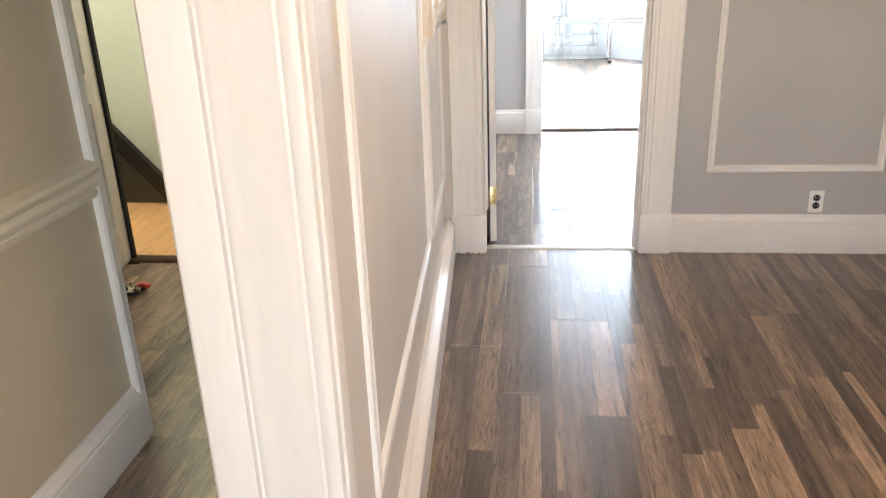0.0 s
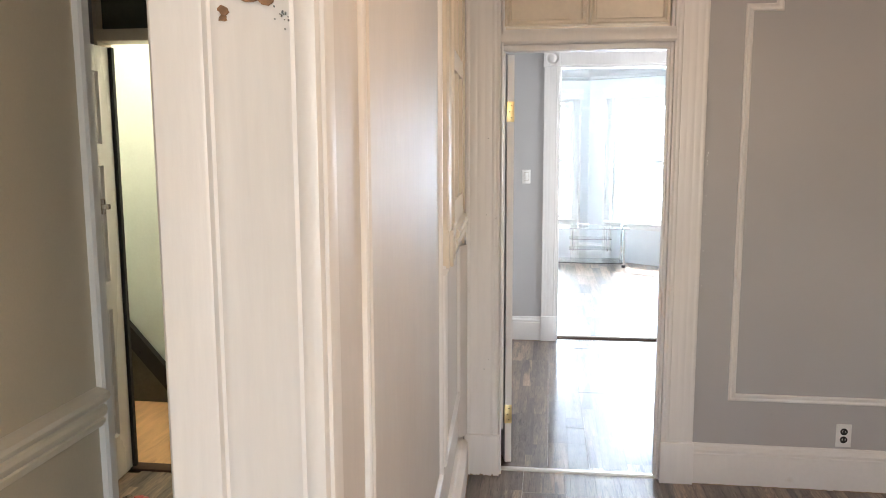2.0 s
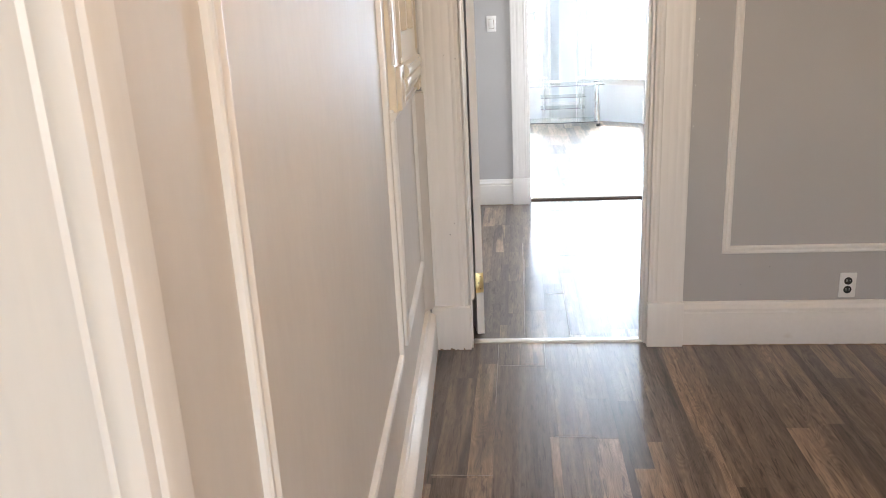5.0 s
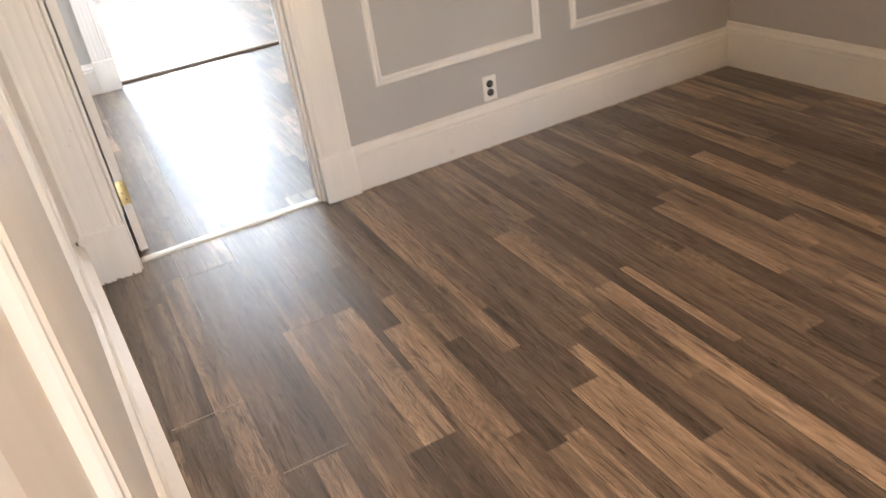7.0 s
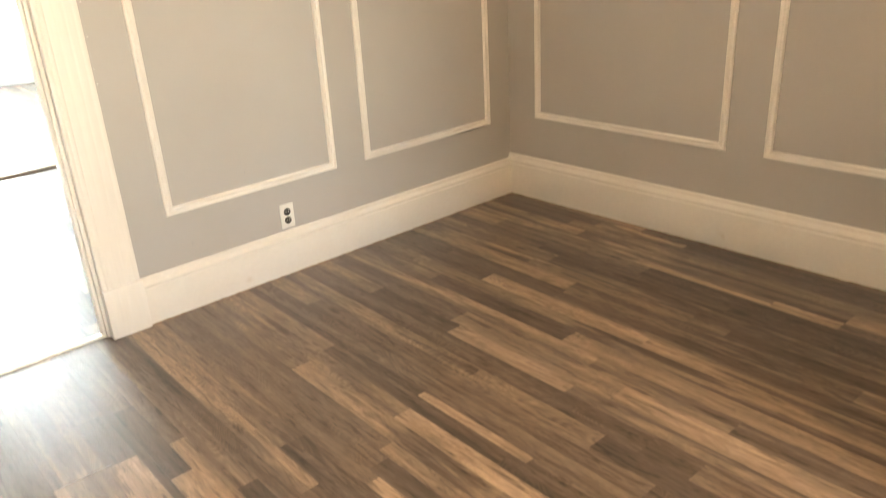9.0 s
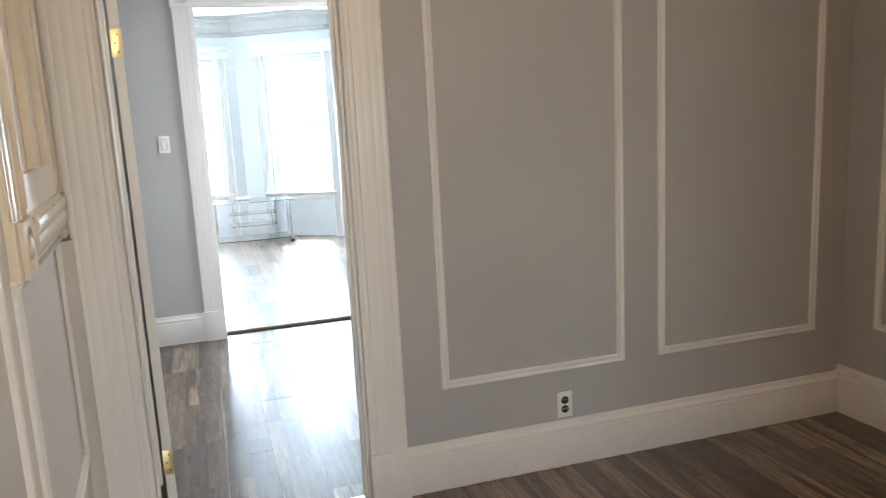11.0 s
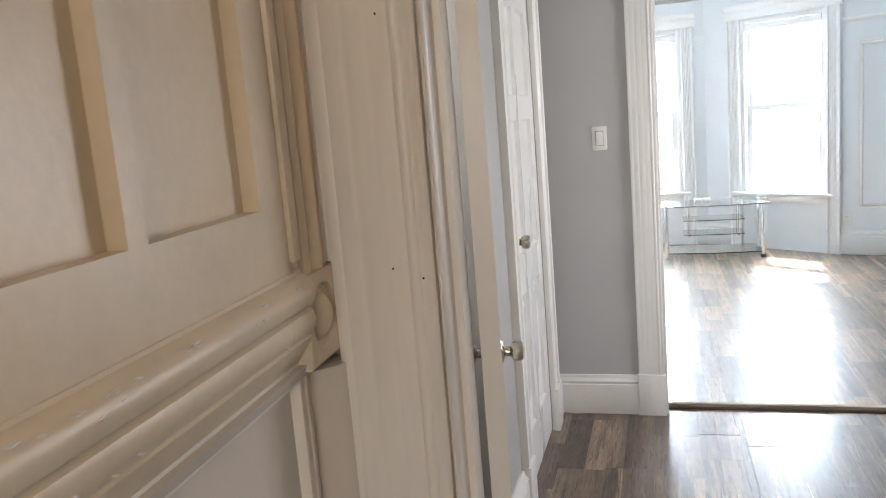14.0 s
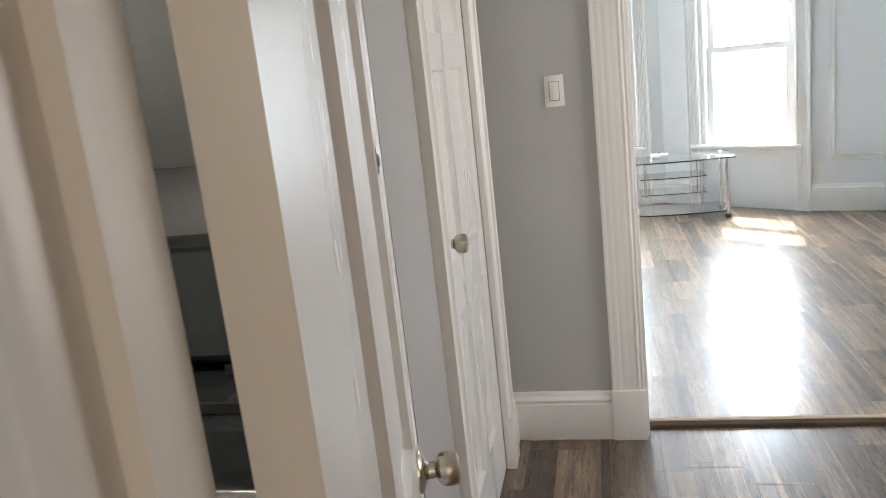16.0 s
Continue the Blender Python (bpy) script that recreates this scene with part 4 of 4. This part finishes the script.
for mm, a, b in ((BAYR, 0.0, 0.27), (BAYC, -0.88, -0.72), (BAYC, 0.39, 0.5)):
    skirting("baseboard", a, b, mm, BRIGHT, 0.9, "white painted living room baseboard", 1.12)
# pier trim in the bay's corner
thing("corner_bead", extrude(bmesh.new(), [(0.38, 2.12), (0.5, 2.12), (0.5, 2.16), (0.38, 2.16)], "y", 11.27, 11.289), BRIGHT, None, "short white rail in the bay corner", "trim", "", "structure")


def tv_stand(m):
    ob = base("tv_stand", m, "glass and chrome television stand in the bay", "tv stand")

    def slab(w, d, z, t, bow=0.0):
        n = 12
        front = [(-w / 2 + w * i / n, -d / 2 - bow * math.sin(math.pi * i / n)) for i in range(n + 1)]
        return extrude(bmesh.new(), front + [(w / 2, d / 2), (-w / 2, d / 2)], "z", z, z + t)
    part("top_shelf", slab(1.02, 0.46, 0.515, 0.010, 0.04), TGLASS, ob, "clear glass top")
    part("bottom_shelf", slab(0.92, 0.42, 0.055, 0.009, 0.04), TGLASS, ob, "clear glass shelf")
    for z in (0.225, 0.365):
        part("middle_shelf", slab(0.56, 0.32, z, 0.007, 0.02), TGLASS, ob, "clear glass shelf")
    for x in (-0.44, 0.44):
        for y, r in ((-0.20, 0.019), (0.17, 0.019)):
            leg = part("leg", lathe(bmesh.new(), [(r, 0.02), (r, 0.513), (0.001, 0.514)], pose(x, y, 0), 16), CHROME, ob)
            smooth(leg)
            part("foot", lathe(bmesh.new(), [(0.024, 0.0), (0.026, 0.01), (0.024, 0.03), (0.020, 0.034)], pose(x, y, 0), 16), RUBBER_SHADE if x > 0 else CHROME, leg)
            part("cap", lathe(bmesh.new(), [(0.022, 0.526), (0.022, 0.531), (0.012, 0.534), (0.001, 0.534)], pose(x, y, 0), 16), CHROME, leg)
    for x in (-0.23, 0.23):
        for y in (-0.12, 0.12):
            rod = part("hanger_rod", lathe(bmesh.new(), [(0.006, 0.212), (0.006, 0.514), (0.001, 0.5145)], pose(x, y, 0), 10), CHROME, ob)
            part("rod_end", lathe(bmesh.new(), [(0.010, 0.205), (0.010, 0.22), (0.006, 0.222)], pose(x, y, 0), 10), CHROME, rod)
    part("cross_bar", boxes((-0.44, 0.44, 0.165, 0.175, 0.040, 0.054), bevel=0.002), CHROME, ob)
    return ob


tv_stand(pose(0.505, 10.65, 0, 0, 0, 0))
for x, a in ((0.375, 4), (0.455, -3)):
    pk = base("tissue_pack", pose(x, 10.72, 0.525, 0, 0, a), "small white wrapped pack lying on the glass stand", "pack", "packs on the stand")
    part("wrapper", boxes((-0.036, 0.036, -0.05, 0.05, 0.0, 0.032), bevel=0.008), PLASTIC, pk)
    part("flap", boxes((-0.02, 0.02, -0.03, 0.03, 0.0321, 0.034), bevel=0.0008), BRIGHT, pk)


def radiator_cover(m):
    """x along the wall, front towards -y."""
    ob = base("radiator_cover", m, "white painted metal radiator cover with a slotted grille", "radiator cover")
    L_, D_, Z_ = 0.85, 0.24, 0.57
    part("top", boxes((-0.01, L_ + 0.01, -D_ - 0.008, 0, Z_ - 0.018, Z_), bevel=0.006), BRIGHT, ob)
    slots = [(0.05 + i * 0.05, 0.082 + i * 0.05, 0.40, 0.50) for i in range(15)]
    bm = wall_mesh(L_, Z_ - 0.018, 0.004, slots)
    part("front_panel", bm, BRIGHT, ob, "", pose(0, -D_, 0))
    # dark plate stands in for the shade behind the slots
    part("inside_shade", boxes((0.02, L_ - 0.02, -D_ + 0.02, -D_ + 0.024, 0.3, 0.54)), CABGREY, ob)
    part("side_panel", boxes((0, 0.004, -D_ + 0.0045, 0, 0, Z_ - 0.018)), BRIGHT, ob)
    part("side_panel", boxes((L_ - 0.004, L_, -D_ + 0.0045, 0, 0, Z_ - 0.018)), BRIGHT, ob)
    return ob


radiator_cover(LR @ pose(-10.24, 0, 0))

def far_house(x0, w_, h, tone):
    """Row house across the street: wall, cornice, windows with sills, stoop."""
    ob = base("row_house", pose(x0, 30, -4.5), "pale stone row house across the street", "house", "houses across the street")
    cols, rows_ = 3, 4
    hs = [(w_ * (i + 0.5) / cols - 0.5, w_ * (i + 0.5) / cols + 0.5, 1.6 + 3.0 * j, 3.5 + 3.0 * j) for i in range(cols) for j in range(rows_)]
    part("wall", wall_mesh(w_, h, 0.4, hs), tone, ob)
    part("roof_cornice", extrude(bmesh.new(), [(0, h - 0.6), (-0.2, h - 0.5), (-0.35, h - 0.2), (-0.6, h), (-0.6, h + 0.2), (0.4, h + 0.2), (0.4, h - 0.6)], "x", 0, w_), tone, ob)
    for a, b, c, d in hs:
        wn = part("window", boxes((a, b, 0.25, 0.3, c, d)), CABGREY, ob)
        part("sill", boxes((a - 0.1, b + 0.1, -0.1, 0.2, c - 0.15, c)), tone, wn)
        part("meeting_rail", boxes((a, b, 0.2, 0.249, (c + d) / 2 - 0.04, (c + d) / 2 + 0.04)), BRIGHT, wn)
    return ob


for i in range(6):
    far_house(-14 + 6.5 * i, 6.45, 12.6 + 0.5 * (i % 3), (STONE, STONE2)[i % 2])

# kitchen things seen past the door edge
st = base("kitchen_range", pose(-0.98, 5.02, 0), "black glossy kitchen range", "range")
part("body", boxes((-0.30, 0.30, -0.26, 0.26, 0.02, 0.90), bevel=0.01), STEEL, st)
part("control_panel", extrude(bmesh.new(), [(0.02, 0.93), (0.015, 0.945), (0.10, 1.165), (0.115, 1.175), (0.26, 1.175), (0.26, 0.905), (0.05, 0.905)], "x", -0.30, 0.275), STEEL, st)
part("handle", boxes((-0.26, 0.26, -0.31, -0.29, 0.78, 0.80), (-0.26, -0.24, -0.29, -0.262, 0.78, 0.80), (0.24, 0.26, -0.29, -0.262, 0.78, 0.80), bevel=0.004), CHROME, st)
for x in (-0.14, 0.14):
    part("burner_grate", boxes((x - 0.10, x + 0.10, -0.2, -0.19, 0.905, 0.925), (x - 0.10, x + 0.10, 0.0, 0.01, 0.905, 0.925), (x - 0.005, x + 0.005, -0.19, 0.0, 0.905, 0.925)), RUBBER_SHADE, st)
wc = base("wall_cabinet", pose(-0.99, 5.12, 1.36), "dark grey kitchen wall cabinet", "cabinet")
part("body", boxes((-0.30, 0.29, -0.02, 0.17, 0, 0.9)), CABGREY, wc)
part("door", boxes((-0.298, 0.288, -0.04, -0.021, 0.004, 0.896), bevel=0.003), CABGREY, wc)

# ---- lamps: daylight in the bay windows, added unseen fill elsewhere ----
def area_lamp(name, m, sx, sy, e, c=(0.74, 0.87, 1.0)):
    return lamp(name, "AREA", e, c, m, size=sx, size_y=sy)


area_lamp("bay_right_daylight", BAYR @ pose(0.83, 0.24, 1.38, -90, 0, 0), 0.84, 1.66, 23)
area_lamp("bay_centre_daylight", BAYC @ pose(-0.165, 0.24, 1.38, -90, 0, 0), 0.84, 1.66, 23)
# back and hall fill: no such windows are seen, added to brighten the rooms
area_lamp("back_fill_light", look((1.0, -2.72, 1.55), (0.0, 3, 1.2)), 1.8, 1.5, 8.5, (1.0, 0.95, 0.89))
area_lamp("hall_fill_light", look((1.78, 5.75, 1.5), (0, 5.75, 1.75)), 0.8, 1.3, 7.0, (0.97, 0.94, 0.95))


def fill_ceiling_light(m, e, c):
    ob = base("fill_ceiling_light", m, "unseen dome ceiling light added as fill", "ceiling light")
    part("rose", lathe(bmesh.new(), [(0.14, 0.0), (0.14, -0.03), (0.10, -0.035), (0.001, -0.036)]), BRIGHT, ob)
    bl = lamp("fill_bulb", "POINT", e, c, m @ pose(0, 0, -0.16), radius=0.18)
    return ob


# unseen dome fittings, each added to light its space
fill_ceiling_light(pose(0.7, 1.5, H), 4.2, (1.0, 0.66, 0.40))
fill_ceiling_light(pose(0.9, -0.6, H), 7.5, (1.0, 0.65, 0.38))
fill_ceiling_light(pose(-2.2, 3.95, H), 10, (1.0, 0.84, 0.62))
fill_ceiling_light(pose(-1.02, 4.25, H), 6.0, (0.98, 0.94, 0.9))

# ---- laminate floors, plank by plank ----
PLANK = {}


def plank_mesh(length, width, m):
    key = (round(length, 3), round(width, 4), m.name)
    if key not in PLANK:
        b = 0.0002
        bm = bmesh.new()
        lo = [bm.verts.new((x, y, -0.011)) for x, y in ((0, 0), (width, 0), (width, length), (0, length))]
        mi = [bm.verts.new((x, y, -b)) for x, y in ((0, 0), (width, 0), (width, length), (0, length))]
        hi = [bm.verts.new((x, y, 0)) for x, y in ((b, b), (width - b, b), (width - b, length - b), (b, length - b))]
        for p, q in ((lo, mi), (mi, hi)):
            for i in range(4):
                bm.faces.new((p[i], p[(i + 1) % 4], q[(i + 1) % 4], q[i]))
        bm.faces.new(hi)
        PLANK[key] = mesh("plank", bm, m)
    return PLANK[key]


SPLITS = ((0.112, 0.090), (0.068, 0.060, 0.074), (0.092, 0.034, 0.076), (0.082, 0.120), (0.056, 0.094, 0.052), (0.101, 0.101))


def rows_of(x0, x1, y0, y1, seed, start=None):
    """Boards 0.202 wide and 1.2 long, each printed as two or three strips of uneven length."""
    r = random.Random(seed)
    bx = x0 if start is None else start
    while bx < x1 - 0.01:
        split = list(r.choice(SPLITS))
        r.shuffle(split)
        ends = [y0 - r.uniform(0.1, 1.1)]
        while ends[-1] < y1:
            ends.append(ends[-1] + 1.2)
        x = bx
        for w_ in split:
            a0, b0 = max(x, x0), min(x + w_, x1)
            x += w_
            if b0 - a0 < 0.008:
                continue
            ys = list(ends)
            for e in ends[:-1]:
                ys += [e + q for q in r.choice(((0.55,), (0.4, 0.82), (0.7,), (0.3, 0.75), ()))]
            ys = sorted(min(max(y, y0), y1) for y in ys)
            for a, b in zip(ys, ys[1:]):
                if b - a > 0.03:
                    yield round(a0, 4), round(a, 3), round(b0 - a0, 4), round(b - a, 3), r.betavariate(3.0, 5.0)
        bx += 0.202


# strips of the room by their edge: joints along y, tone of each piece from the near end
KNOWN = {
    -0.372: ((2.665, 3.40), (0.40, 0.06, 0.42)), -0.256: ((1.98, 2.665, 3.54), (0.25, 0.74, 0.58, 0.45)), -0.170: ((2.32, 3.52), (0.38, 0.45, 0.5)),
    -0.084: ((1.62, 2.32, 3.52), (0.3, 0.84, 0.4, 0.5)), -0.016: ((2.32, 3.52), (0.42, 0.46, 0.5)), 0.031: ((1.797, 2.93), (0.15, 0.82, 0.4)),
    0.062: ((1.70, 2.93), (0.80, 0.48, 0.4)), 0.135: ((1.72, 2.20, 2.93), (0.42, 0.18, 0.45, 0.5)), 0.184: ((2.20, 2.92, 3.22), (0.12, 0.80, 0.30, 0.6)),
    0.276: ((2.50,), (0.45, 0.35)), 0.304: ((2.73, 3.20), (0.70, 0.04, 0.4)), 0.372: ((2.1, 2.9), (0.45, 0.62, 0.4)), 0.426: ((2.00, 2.55), (0.92, 0.18, 0.5)),
    0.492: ((2.02, 2.7), (0.86, 0.4, 0.35)), 0.548: ((1.55, 2.4), (0.70, 0.38, 0.5)), 0.610: ((1.55, 2.15, 2.63), (0.25, 0.94, 0.14, 0.64)),
    0.705: ((2.3,), (0.3, 0.42)), 0.750: ((1.81, 2.35), (0.70, 0.10, 0.4)), 0.824: ((2.4,), (0.72, 0.35)), 0.880: ((2.0, 3.0), (0.2, 0.28, 0.45)),
    0.960: ((2.5,), (0.76, 0.4)), 1.030: ((2.1, 3.03), (0.22, 0.1, 0.66)), 1.095: ((2.04, 2.54), (0.2, 0.88, 0.15)), 1.128: ((2.7,), (0.32, 0.45)),
    1.280: ((1.957, 2.5), (0.06, 0.76, 0.3)), 1.452: ((2.2, 2.79, 3.287), (0.3, 0.72, 0.16, 0.64)), 1.705: ((2.43, 3.2), (0.66, 0.12, 0.3)), 1.868: ((2.2, 3.03), (0.3, 0.82, 0.2))}
EDGES = (-0.450, -0.372, -0.256, -0.170, -0.084, -0.016, 0.031, 0.062, 0.135, 0.184, 0.276, 0.304, 0.372, 0.426, 0.492, 0.548, 0.610, 0.705, 0.750, 0.824, 0.880, 0.960, 1.030, 1.095, 1.128,
         1.200, 1.280, 1.360, 1.452, 1.525, 1.620, 1.705, 1.790, 1.868, 1.948, 2.040, 2.130, 2.200, 2.290, 2.360, 2.460, 2.520, 2.610, 2.690, 2.770, 2.850, 2.900)


def room_rows(y0, y1, seed):
    r = random.Random(seed)
    for xa, xb in zip(EDGES, EDGES[1:]):
        if xa in KNOWN:
            joints, shades = KNOWN[xa]
        else:
            joints = tuple(sorted(y0 + 0.3 + r.uniform(0, 2.1) for i in range(r.choice((2, 3)))))
            shades = tuple(r.betavariate(1.6, 2.6) for i in range(len(joints) + 1))
        ys = (y0, *joints, y1)
        for a, b, tone in zip(ys, ys[1:], shades):
            if b - a > 0.02:
                yield xa, a, xb - xa, b - a, 0.42 + (tone - 0.42) * 0.8


def floor_pieces(name, label, rows):
    fl = base(name, Matrix(), label, "floor", "", "structure")
    for x, y, w_, l_, tone in rows:
        ob = new("plank", plank_mesh(l_ - 0.0001, w_ - 0.0001, FLOOR_P))
        ob.parent = fl
        ob.location = (x, y, 0)
        ob.color = (tone, tone, tone, 1)
    return fl


def floor_joined(name, label, areas, seed):
    vs, fs = [], []
    for k, (x0, x1, y0, y1) in enumerate(areas):
        for x, y, w_, l_, tone in rows_of(x0, x1, y0, y1, seed + k):
            b, n = 0.0002, len(vs)
            X, Y = x + w_ - 0.0001, y + l_ - 0.0001
            vs += [(x, y, -0.011), (X, y, -0.011), (X, Y, -0.011), (x, Y, -0.011), (x, y, -b), (X, y, -b), (X, Y, -b), (x, Y, -b),
                   (x + b, y + b, 0), (X - b, y + b, 0), (X - b, Y - b, 0), (x + b, Y - b, 0)]
            for o in (0, 4):
                fs += [(n + o + i, n + o + (i + 1) % 4, n + o + 4 + (i + 1) % 4, n + o + 4 + i) for i in range(4)]
            fs.append((n + 8, n + 9, n + 10, n + 11))
    me = bpy.data.meshes.new(name)
    me.from_pydata(vs, [], fs)
    me.materials.append(FLOOR_S)
    return tagged(new(name, me), label, "floor", "", "stuff")


fl_room = floor_pieces("floor", "brown wood-look laminate floor in mixed planks", room_rows(1.085, 3.765, 3))
fl_mid = floor_pieces("floor", "brown wood-look laminate floor of the middle hall", rows_of(-0.53, 1.80, 3.806, 6.53, 5, -0.649))
SEAMS = {0: [(-0.38, 2.68, -0.17, 2.68), (-0.17, 3.52, 0.03, 3.52), (-0.16, 2.33, 0.02, 2.33), (0.05, 2.93, 0.20, 2.93), (-0.172, 3.76, -0.172, 3.18), (0.037, 3.76, 0.037, 3.49)],
         1: [(0.152, 5.57, 0.152, 5.08), (0.152, 5.08, 0.352, 5.08), (-0.043, 5.04, -0.043, 4.46), (0.06, 4.41, 0.17, 4.41), (0.03, 5.57, 0.15, 5.57), (0.358, 6.28, 0.358, 5.05), (0.545, 5.76, 0.545, 5.2),
             (0.14, 6.215, 0.35, 6.215), (0.342, 6.31, 0.342, 6.10), (0.34, 6.10, 0.545, 6.10), (-0.05, 5.36, -0.05, 3.85), (0.165, 4.6, 0.165, 3.84)]}
for fl, k in ((fl_room, 0), (fl_mid, 1)):
    bm = bmesh.new()
    for a, b, c, d in SEAMS[k]:
        along = abs(d - b) > abs(c - a)
        n = 8
        for i in range(n):
            p0, p1 = i / n, (i + 1) / n
            h = 0.0006 + 0.0008 * math.sin(math.pi * (i + 0.5) / n)
            x0, x1, y0, y1 = a + (c - a) * p0, a + (c - a) * p1, b + (d - b) * p0, b + (d - b) * p1
            if along:
                extrude(bm, [(x0 - 0.0016, -0.001), (x0 + 0.0016, -0.001), (x0 + 0.0008, h), (x0 - 0.0008, h)], "y", min(y0, y1), max(y0, y1))
            else:
                extrude(bm, [(y0 - 0.0016, -0.001), (y0 + 0.0016, -0.001), (y0 + 0.0008, h), (y0 - 0.0008, h)], "x", min(x0, x1), max(x0, x1))
    part("swollen_seam", bm, SEAM, fl, "swollen board edges with their glint painted pale")
floor_joined("floor_hall", "brown wood-look laminate hall floor", [(-1.37, 3.0, -2.75, 1.03), (-1.37, -0.5, 1.03, 1.99), (-2.85, -0.5, 1.99, 3.52), (-1.30, -0.53, 3.87, 5.3)], 11)
floor_joined("floor_living", "brown wood-look laminate living room floor, light wash in its tone", [(-2.0, 2.45, 6.6, 11.4)], 17)
st = base("threshold", Matrix(), "aluminium threshold strip with screws between the floors", "threshold", "", "structure")
part("strip", extrude(bmesh.new(), [(1.03, -0.01), (1.03, 0.002), (1.036, 0.005), (1.079, 0.005), (1.085, 0.002), (1.085, -0.01)], "x", -0.33, 1.66), ALU, st)
bm = bmesh.new()
for i in range(9):
    x = -0.2 + 0.2225 * i
    lathe(bm, [(0.006, 0.0045), (0.0055, 0.0065), (0.002, 0.0072)], pose(x, 1.045, 0), 10)
part("screws", bm, NICKEL, st)
